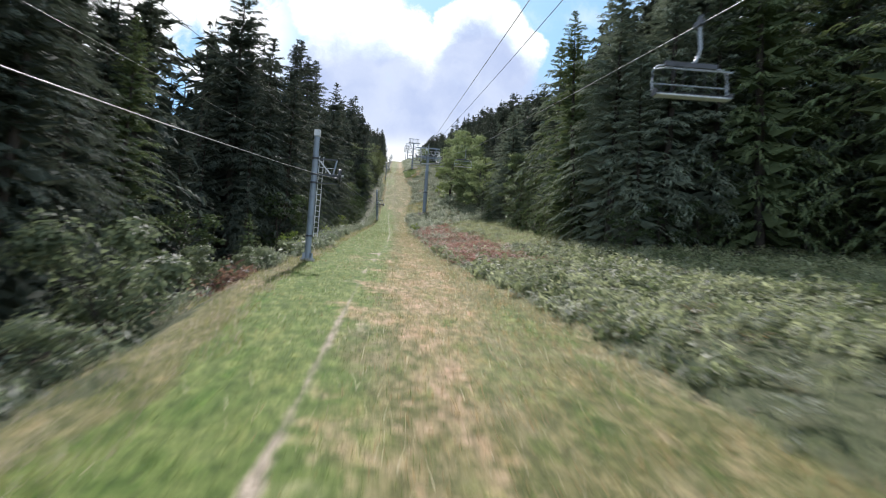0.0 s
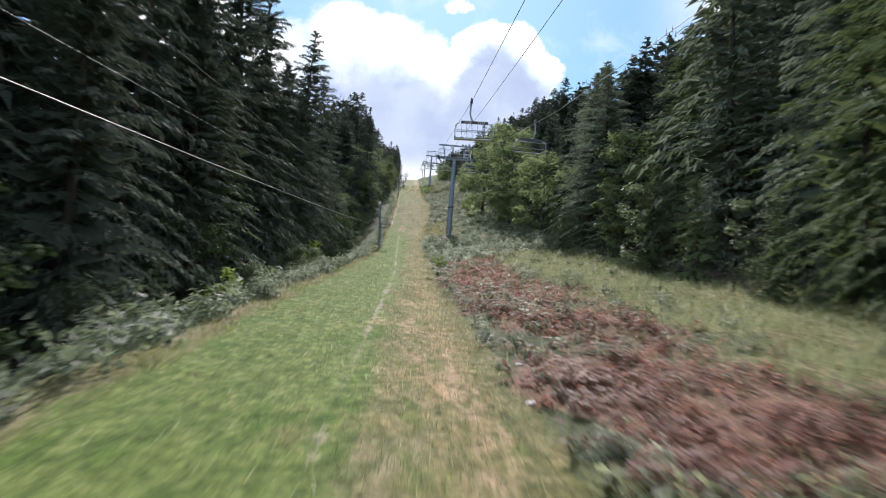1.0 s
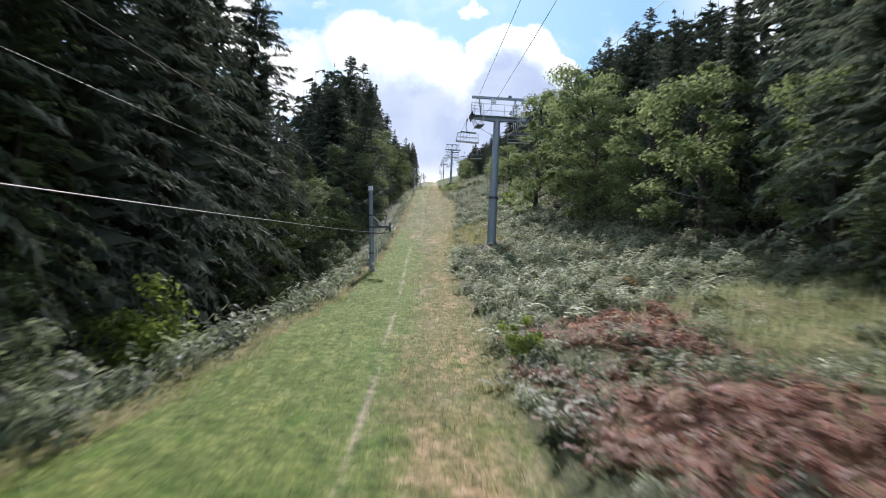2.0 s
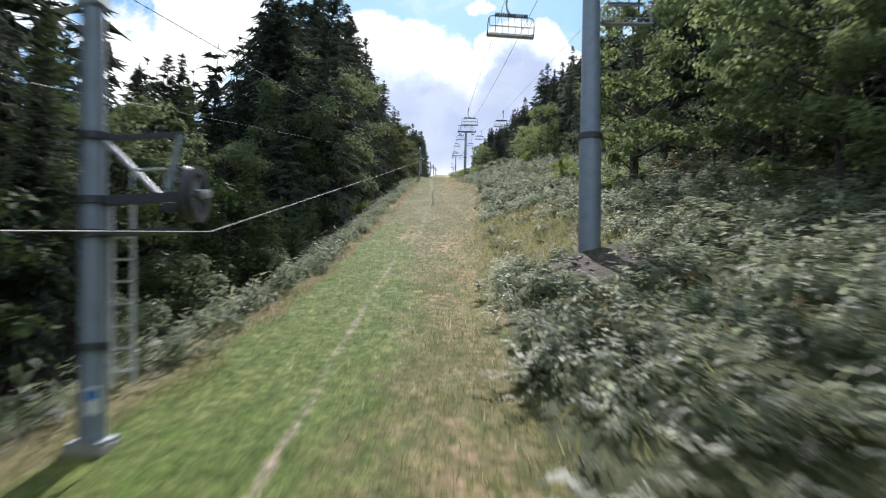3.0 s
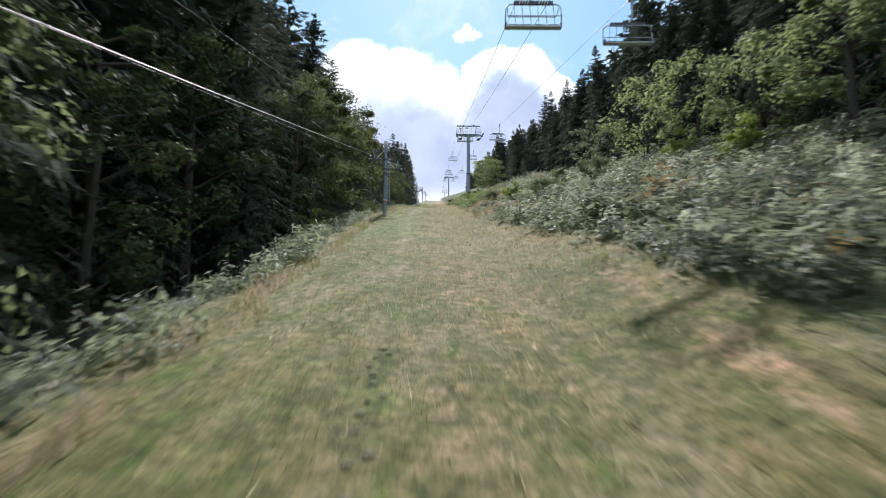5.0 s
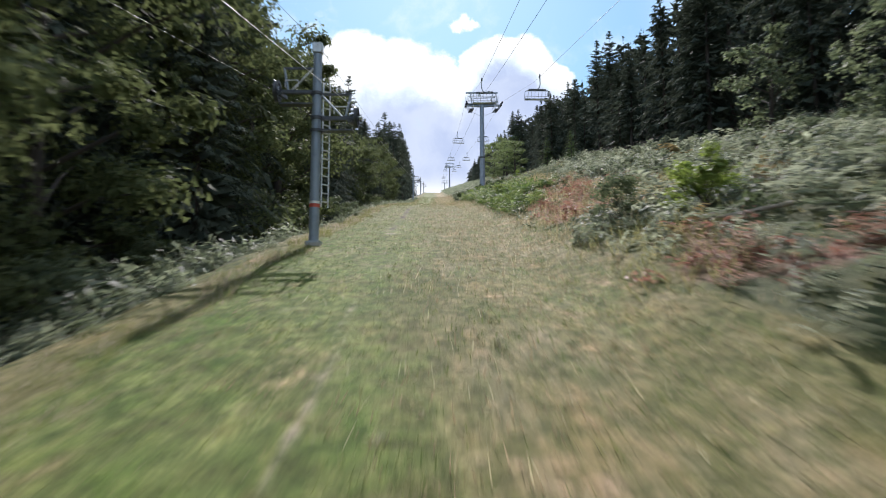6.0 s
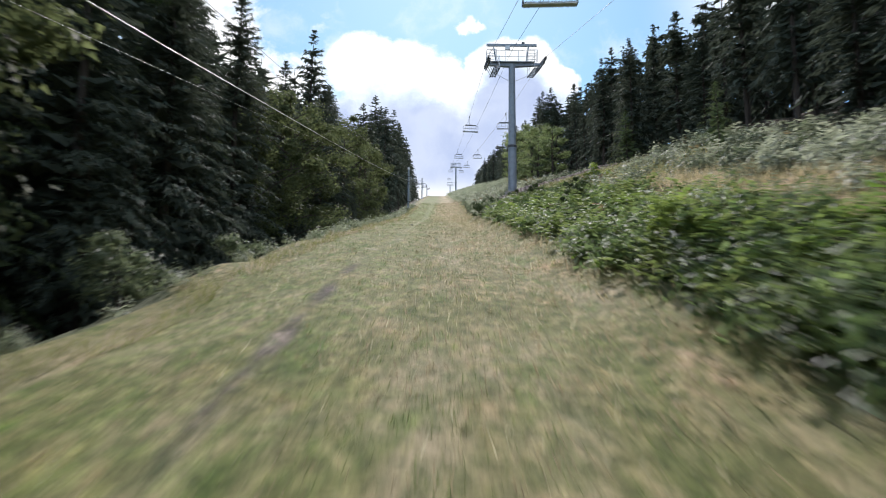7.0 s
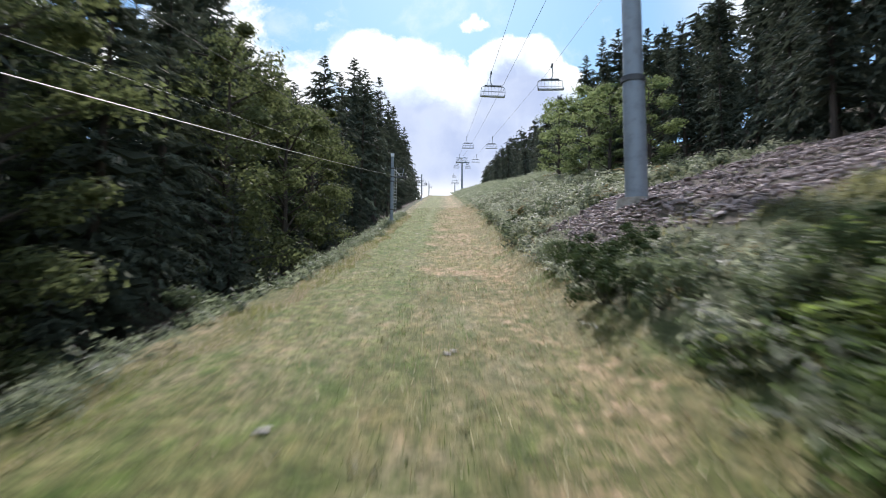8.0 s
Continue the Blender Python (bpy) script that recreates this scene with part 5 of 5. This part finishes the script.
    clump_field("bilberry_scrub", x[low_growth], y[low_growth], size[low_growth] * 0.6, tint[low_growth] * 0.75, rng, "low grey-green leafy scrub between the ferns", 34, (0.2, 0.4), 0.45)
    # rounded bushes of scrub; the dark gaps between them are in the heath colour
    mx, my = scatter(rng, 6400, 2.4, 15.0, 36, 330)
    kept = (mx > right_edge(my) + 0.45) & (rng.random(6400) > 0.93 * meadow_mask(mx, my)) & (rng.random(6400) > scree_mask(mx, my)) & (rng.random(6400) > rust_mask(mx, my)) & (ripple(mx, my, 1.3, 11.0) > -0.45)
    for ty in (125.3, 284.3):
        kept &= (mx - line_x(ty)) ** 2 + (my - ty) ** 2 > 1.6
    mx, my = mx[kept], my[kept]
    mt = rng.random((len(mx), 1))
    # leaf sheen is painted into the light end here too
    mound_tint = np.array([0.080, 0.105, 0.056]) * (1 - mt) + np.array([0.40, 0.425, 0.335]) * mt
    mound_tint *= np.interp(my, [60, 95, 140, 160], [1.05, 1.22, 1.2, 1.0])[:, None]
    young = fresh_mask(mx, my) > rng.random(len(mx))
    mound_tint[young] = (np.array([0.085, 0.135, 0.045]) * (1 - mt) + np.array([0.22, 0.29, 0.115]) * mt)[young]
    clump_field("raspberry_scrub", mx, my, np.minimum(rng.uniform(0.4, 1.05, len(mx)) * np.interp(my, [40, 90, 110, 330], [0.6, 0.8, 1.0, 1.0]), scrub_limit(mx, my)), mound_tint, rng, "rounded knee-high scrub bushes, silvery sheen put into the leaf colour", 125, (0.11, 0.22), 0.5, 0.66, 0.42)
    # low olive growth between the bushes and the scree
    lx, ly = scatter(rng, 700, 4.4, 10.5, 264, 277)
    low = (rng.random(700) > scree_mask(lx, ly)) & (lx > 4.4 + 0.12 * (ly - 264))
    lx, ly = lx[low], ly[low]
    lt = rng.random((len(lx), 1))
    clump_field("heath_scrub", lx, ly, np.minimum(rng.uniform(0.3, 0.6, len(lx)), scrub_limit(lx, ly)), np.array([0.10, 0.115, 0.045]) * (1 - lt) + np.array([0.34, 0.33, 0.18]) * lt, rng, "low olive heath scrub below the scree", 70, (0.14, 0.3), 0.35)
    # the open pasture beyond the bank at the foot of the slope
    px, py = scatter(rng, 5600, 2.6, 36, 4, 44)
    grown = (px > right_edge(py) + 0.3) & (py > 9.5 + 0.12 * (px - 4)) & (rng.random(len(px)) < np.clip(1.3 - px / 26, 0.3, 1)) & (rng.random(len(px)) > 0.8 * rust_mask(px, py))
    px, py = px[grown], py[grown]
    pt = rng.random((len(px), 1))
    clump_field("pasture_scrub", px, py, rng.uniform(0.3, 0.75, len(px)), np.array([0.10, 0.13, 0.055]) * (1 - pt) + np.array([0.38, 0.40, 0.25]) * pt, rng, "tufts of rough grass and scrub on the open pasture", 30, (0.2, 0.42), 0.4)
    x, y = np.append(x[dead], extra_x), np.append(y[dead], extra_y)
    t, pale = rng.random((len(x), 1)), 0.75 * rng.random((len(x), 1)) ** 2
    rusty = np.array([0.215, 0.085, 0.065]) * (1 - t) + np.array([0.41, 0.200, 0.165]) * t
    rusty = rusty * (1 - pale) + np.array([0.42, 0.34, 0.28]) * pale
    tuft = rng.random(len(x)) < 0.5
    frond_field("dead_bracken", x[tuft], y[tuft], rng.uniform(0.3, 0.65, tuft.sum()), rusty[tuft], rng, "dead reddish-brown bracken lying on the bank")
    clump_field("dead_fern_tufts", x[~tuft], y[~tuft], rng.uniform(0.25, 0.5, (~tuft).sum()), rusty[~tuft], rng, "withered reddish-brown fern tufts on the bank", 40)
    # the verge below the wood on the left
    x, y = scatter(rng, 8000, -9.0, -3.0, 4, 335)
    down = left_edge(y) - x
    belt = np.interp(y, [0, 40, 100, 140, 185, 195, 212, 222, 245, 270, 330], [2.0, 1.4, 1.2, 0.8, 0.8, 2.6, 2.6, 0.5, 0.5, 1.1, 1.4])
    keep = (down > np.interp(y, [0, 26, 40, 110, 116, 150, 156, 185, 200, 240, 255], [1.7, 1.5, 0.45, 0.45, 0.2, 0.2, 0.4, 0.45, 1.35, 1.0, 0.45]) + 0.45 * ripple(x, y, 1.2, 2.0)) & (np.clip(1.6 - down / belt, 0.015, 1) > rng.random(len(x)))
    x, y = x[keep], y[keep]
    t = rng.random((len(x), 1))
    tint = np.array([0.125, 0.16, 0.10]) * (1 - t) + np.array([0.31, 0.345, 0.25]) * t
    dead = rng.random(len(x)) < rust_mask(x, y)
    tint[dead] = (0.19, 0.115, 0.085)
    clump_field("verge_weeds", x, y, rng.uniform(0.45, 1.0, len(x)) * np.interp(y, [0, 40, 100, 150, 190, 215, 225, 330], [1.1, 1.3, 1.2, 0.8, 1.25, 1.25, 0.65, 0.9]), tint, rng, "grey-green weeds along the forest verge", 56, (0.15, 0.27), 0.36)
    # silvery tussocks in a row along the rim of the verge
    y = np.sort(rng.uniform(108, 262, 210))
    x = left_edge(y) - rng.uniform(0.55, 1.25, 210)
    t = rng.random((210, 1))
    clump_field("verge_tussocks", x, y, rng.uniform(0.3, 0.62, 210), np.array([0.15, 0.18, 0.115]) * (1 - t) + np.array([0.32, 0.35, 0.26]) * t, rng, "silvery green tussocks along the rim of the verge", 90, (0.16, 0.34), 0.2, 0.5, 0.5)
    # the far slope
    x, y = scatter(rng, 2200, 3.0, 16, 335, 500)
    t = rng.random((len(x), 1))
    tint = np.array([0.160, 0.195, 0.130]) * (1 - t) + np.array([0.36, 0.39, 0.30]) * t
    frond_field("far_bracken", x, y, rng.uniform(0.8, 1.4, len(x)), tint, rng, "grey-green bracken on the upper bank", 3, 4)


bracken()


def blades(name, x, y, height, width, tint, rng, label):
    n = len(x)
    P = np.stack([x, y, ground(x, y) - 0.01], 1)
    a = rng.random(n) * 2 * np.pi
    side = np.stack([np.cos(a), np.sin(a), 0 * a], 1)
    lean = rng.normal(0, 0.38, (n, 3))
    lean[:, 2] = 1
    ob = new(name, crown_mesh(name, leaf_fan(P, P + unit(lean) * height[:, None], side, width), GRASS))
    colour_points(ob, "tint", np.repeat(tint, 3, 0))
    return tagged(ob, label, "grass", kind="stuff")


def grass():
    rng = np.random.default_rng(33)
    # short turf and straw on the strip
    tufts, each = 22000, 9
    n = tufts * each
    ty = np.repeat(rng.uniform(-2, 350, tufts), each)
    part_way = np.repeat(rng.random(tufts), each)
    x = left_edge(ty) - 0.1 + (right_edge(ty) - left_edge(ty) + 0.5) * part_way + rng.normal(0, 0.26, n)
    y = ty + rng.normal(0, 0.26, n)
    le, re, me = left_edge(y), right_edge(y), middle_edge(y)
    straw = np.clip((x - me + 0.5 * ripple(x, y, 2.2, 3.0)) / 1.6 + 0.5, 0, 1) * np.interp(y, [-20, 0, 25, 60, 90, 112, 150, 175, 200, 250, 280, 330], [0.4, 0.6, 0.9, 0.7, 0.5, 0.45, 0.5, 0.6, 0.5, 0.45, 0.5, 0.8])
    straw = np.clip(straw + 0.3 * ripple(x, y, 1.6, 4.0) + np.interp(y, [0, 150, 180, 240, 280], [0, -0.1, 0.1, 0.2, 0.15]), 0, 1)
    dry = rng.random(n) < straw * 0.85
    t = rng.random((n, 1))
    tint = np.array([0.115, 0.165, 0.045]) * (1 - t) + np.array([0.225, 0.265, 0.092]) * t
    tint[dry] = (np.array([0.31, 0.240, 0.140]) * (1 - t) + np.array([0.46, 0.370, 0.240]) * t)[dry]
    tint = 0.88 * tint * np.stack([1 + 0 * y, 1 + 0 * y, np.interp(y, [0, 160, 220, 330], [1, 1, 1.15, 1.15])], 1)
    tint[dry & (y < 36)] *= np.array([1.04, 0.97, 0.86])
    lane = np.exp(-((x - lane_x(y)) / 0.2) ** 2)
    grown = np.repeat(rng.uniform(0.5, 1.5, tufts), each)
    tall = grown * np.where(dry, rng.uniform(0.05, 0.13, n), rng.uniform(0.035, 0.085, n)) * (1 + 0.5 * np.clip(x - re + 1.5, 0, 1)) * (1 - 0.8 * lane)
    blades("strip_grass", x, y, tall, rng.uniform(0.008, 0.02, n), tint, rng, "short mown turf and dry straw-coloured grass")
    # standing tufts on the unmown part
    gx, gy = scatter(rng, 12000, -3.5, 4.2, 20, 340)
    tuft_on = (gx < right_edge(gy) + 0.3) & (gx > left_edge(gy) + 0.2) & (np.interp(gx - lane_x(gy), [-1.0, 0.3, 1.2], [0.12, 0.3, 0.95]) * np.interp(gy, [20, 90, 150, 245, 262], [0.2, 0.25, 0.25, 0.25, 0.6]) > rng.random(12000))
    gx, gy = gx[tuft_on], gy[tuft_on]
    gt = np.clip(rng.random((len(gx), 1)) * 0.9 + 0.45 * ripple(gx, gy, 1.6, 4.0)[:, None], 0, 1)
    clump_field("grass_tufts", gx, gy, rng.uniform(0.07, 0.17, len(gx)), np.array([0.165, 0.185, 0.090]) * (1 - gt) + np.array([0.42, 0.35, 0.245]) * gt, rng, "tufts of standing grass, green to straw-coloured", 16, (0.4, 0.85), 0.14)
    # single pale stalks standing above the turf
    sx, sy = scatter(rng, 30000, -4.2, 4.2, -2, 345)
    up = (sx > left_edge(sy)) & (sx < right_edge(sy) + 0.2) & (np.clip(0.45 + 0.25 * (sx - middle_edge(sy)) + 0.6 * ripple(sx, sy, 1.7, 51.0), 0.12, 1) > rng.random(30000))
    sx, sy = sx[up], sy[up]
    n = len(sx)
    st = rng.random((n, 1))
    blades("straw_stalks", sx, sy, rng.uniform(0.09, 0.26, n), rng.uniform(0.006, 0.013, n), np.array([0.42, 0.37, 0.24]) * (1 - st) + np.array([0.72, 0.66, 0.50]) * st, rng, "single pale straw stalks standing in the turf")
    # tall dry grass on the left verge
    n = 52000
    y = rng.uniform(0, 330, n)
    x = left_edge(y) + 0.35 + 0.3 * ripple(0 * y, y, 1.4, 9.0) - np.interp(y, [0, 25, 40, 90, 330], [2.3, 2.1, 1.2, 0.9, 0.9]) * rng.random(n) ** 1.1 * (0.75 + 0.5 * ripple(0 * y, y, 2.5, 3.0))
    t = rng.random((n, 1))
    tint = np.array([0.30, 0.25, 0.19]) * (1 - t) + np.array([0.48, 0.41, 0.35]) * t
    some = rng.random(n) < 0.6 - 0.35 * ripple(x, y, 1.9, 12.0)
    tint[some] = (np.array([0.13, 0.15, 0.055]) * (1 - t) + np.array([0.26, 0.26, 0.11]) * t)[some]
    tan = (y > 118) & (y < 182) & (rng.random(n) < 0.6)
    tint[tan] = (np.array([0.27, 0.20, 0.14]) * (1 - t) + np.array([0.46, 0.35, 0.28]) * t)[tan]
    blades("verge_grass", x, y, rng.uniform(0.08, 0.28, n) * (0.8 + 0.4 * ripple(x, y, 1.1, 5.0)), rng.uniform(0.008, 0.018, n), tint, rng, "tall dry beige grass along the verge")
    # rough grass on the bank
    n = 260000
    x, y = scatter(rng, n, 2.0, 15.5, 0, 330)
    keep = (x > right_edge(y) - 0.3) & ((rng.random(n) < 0.08 + 0.92 * meadow_mask(x, y))) & (rng.random(n) > scree_mask(x, y))
    x, y = x[keep], y[keep]
    n = len(x)
    t = rng.random((n, 1))
    tint = np.array([0.15, 0.165, 0.07]) * (1 - t) + np.array([0.37, 0.325, 0.165]) * t
    low_bank = y < 100
    tint[low_bank] = (np.array([0.15, 0.180, 0.090]) * (1 - t) + np.array([0.36, 0.380, 0.240]) * t)[low_bank]
    pink = (y > 212) & (y < 257)
    tint[pink] = (np.array([0.20, 0.185, 0.085]) * (1 - t) + np.array([0.46, 0.375, 0.265]) * t)[pink]
    blades("bank_grass", x, y, rng.uniform(0.15, 0.5, n), rng.uniform(0.015, 0.035, n), tint, rng, "rough olive grass on the open bank")


grass()


def stone_mesh(seed, mat=None):
    rng = np.random.default_rng(seed)
    bm = bmesh.new()
    bmesh.ops.create_icosphere(bm, subdivisions=1, radius=0.5)
    for v in bm.verts:
        v.co = Vector(v.co) * rng.uniform(0.7, 1.2)
        v.co.z *= 0.28
    me = bpy.data.meshes.new("stone")
    bm.to_mesh(me)
    bm.free()
    me.materials.append(mat or STONE)
    return me


def stones():
    rng = np.random.default_rng(44)
    kinds = [stone_mesh(j) for j in range(4)]
    pale = [stone_mesh(j, PALE_STONE) for j in (7, 8)]
    for name, x0, x1, y0, y1, count in (("tower_scree", 4.2, 6.5, 121, 125.4, 45), ("slate_scree", 4.0, 13.4, 276.2, 289.6, 295)):
        heap = thing(name, pose((x0 + x1) / 2, (y0 + y1) / 2, ground_at((x0 + x1) / 2, (y0 + y1) / 2)), "loose grey broken stones round the tower foot", "stones")
        inv = heap.matrix_world.inverted()
        for _ in range(count):
            x, y, s = rng.uniform(x0, x1), rng.uniform(y0, y1), rng.uniform(0.1, 0.24) if y0 < 200 else rng.uniform(0.14, 0.4)
            while y0 > 200 and scree_mask(x, y) < 0.6:
                x, y = rng.uniform(x0, x1), rng.uniform(y0, y1)
            ob = new("stone", kinds[rng.integers(4)])
            ob.parent = heap
            ob.matrix_basis = inv @ pose(x, y, ground_at(x, y) + 0.04, rng.uniform(-20, 20), rng.uniform(-20, 20), rng.uniform(0, 360)) @ Matrix.Diagonal((s, s, s, 1))
    # small broken slate between the larger pieces
    x, y = scatter(rng, 5200, 4.0, 14.5, 276, 290)
    lies = scree_mask(x, y) > rng.uniform(0.3, 0.9, 5200)
    x, y = x[lies], y[lies]
    n = len(x)
    spin, s = rng.uniform(0, 6.28, n), rng.uniform(0.05, 0.14, n)
    mid = np.stack([x, y, ground(x, y) + 0.01 + 0.2 * s], 1)
    tip = unit(np.stack([rng.normal(0, 0.35, n), rng.normal(0, 0.35, n), np.ones(n)], 1))
    a = unit(np.cross(tip, np.stack([np.cos(spin), np.sin(spin), 0 * spin], 1)))
    b = np.cross(tip, a)
    corners = [mid + a * (s * rng.uniform(0.7, 1.3, n))[:, None], mid + b * (s * rng.uniform(0.4, 0.9, n))[:, None], mid - a * (s * rng.uniform(0.7, 1.3, n))[:, None],
               mid - b * (s * rng.uniform(0.4, 0.9, n))[:, None], mid + tip * (0.3 * s)[:, None], mid - tip * (0.5 * s)[:, None]]
    V = np.stack(corners, 1).reshape(-1, 3)
    faces = np.array([(0, 1, 4), (1, 2, 4), (2, 3, 4), (3, 0, 4), (1, 0, 5), (2, 1, 5), (3, 2, 5), (0, 3, 5)])
    tagged(sheet("slate_rubble", V, (np.arange(n)[:, None, None] * 6 + faces[None]).reshape(-1, 3), STONE), "small broken slate covering the ground by the tower", "stones", kind="stuff")
    for x, y, s in ((2.6, 47.5, 0.2), (2.9, 50.5, 0.18), (4.6, 129.5, 0.45), (6.3, 131, 0.4), (0.1, 273.4, 0.16), (0.2, 273.6, 0.13), (-1.7, 270.2, 0.22), (-0.1, 254.0, 0.14)):
        ob = new("rock", pale[int(x * 10) % 2])
        ob.matrix_basis = pose(x, y, ground_at(x, y) + 0.02, 5, 8, x * 90) @ Matrix.Diagonal((s, s, s * 0.7, 1))
        tagged(ob, "pale half-buried rock in the grass", "rock", "rocks on the slope")


stones()


def logs():
    rng = np.random.default_rng(55)
    for x, y, l in ((4.6, 62, 2.2), (5.6, 66, 1.7), (4.2, 70, 1.4), (6.4, 74, 2.0), (6.8, 208.5, 2.4), (5.6, 207.5, 1.6), (7.6, 210, 1.8), (5.8, 222, 1.5), (4.6, 209, 1.2), (8.2, 208, 2.6)):
        a = rng.uniform(0, 3.1)
        p0, p1 = Vector((x, y, 0)), Vector((x + l * math.cos(a), y + l * math.sin(a), 0))
        pts = [p0, p0.lerp(p1, 0.5), p1]
        pts = [Vector((p.x, p.y, ground_at(p.x, p.y) + 0.1)) for p in pts]
        ob = new("dead_branch", Geo().tube(pts, [0.045, 0.035, 0.012], 7).mesh("dead_branch", DEADWOOD, True))
        tagged(ob, "bleached dead branch lying on the bank", "branch", "dead branches on the bank")


logs()


def tread_marks():
    """Clods pressed up by a tyre along the strip."""
    rng = np.random.default_rng(66)
    g = Geo()
    y = 155.0
    while y < 174:
        x = float(np.interp(y, [146, 156, 160, 176, 186], [-0.35, -0.15, -0.15, -0.47, -0.6])) + rng.normal(0, 0.04)
        for side in ((0.0, 0.14) if rng.random() < 0.5 else (0.0,)):
            a = rng.uniform(-0.5, 0.5)
            g.box((x + side, y + side, ground_at(x + side, y + side) + 0.004), (rng.uniform(0.06, 0.12), rng.uniform(0.06, 0.12), 0.014), Matrix.Rotation(a, 3, "Z"), 0.5)
        y += rng.uniform(0.3, 0.62)
    tagged(new("tread_marks", g.mesh("tread_marks", SOIL)), "row of dark tyre tread clods in the mown turf", "tyre tracks", kind="stuff")


tread_marks()
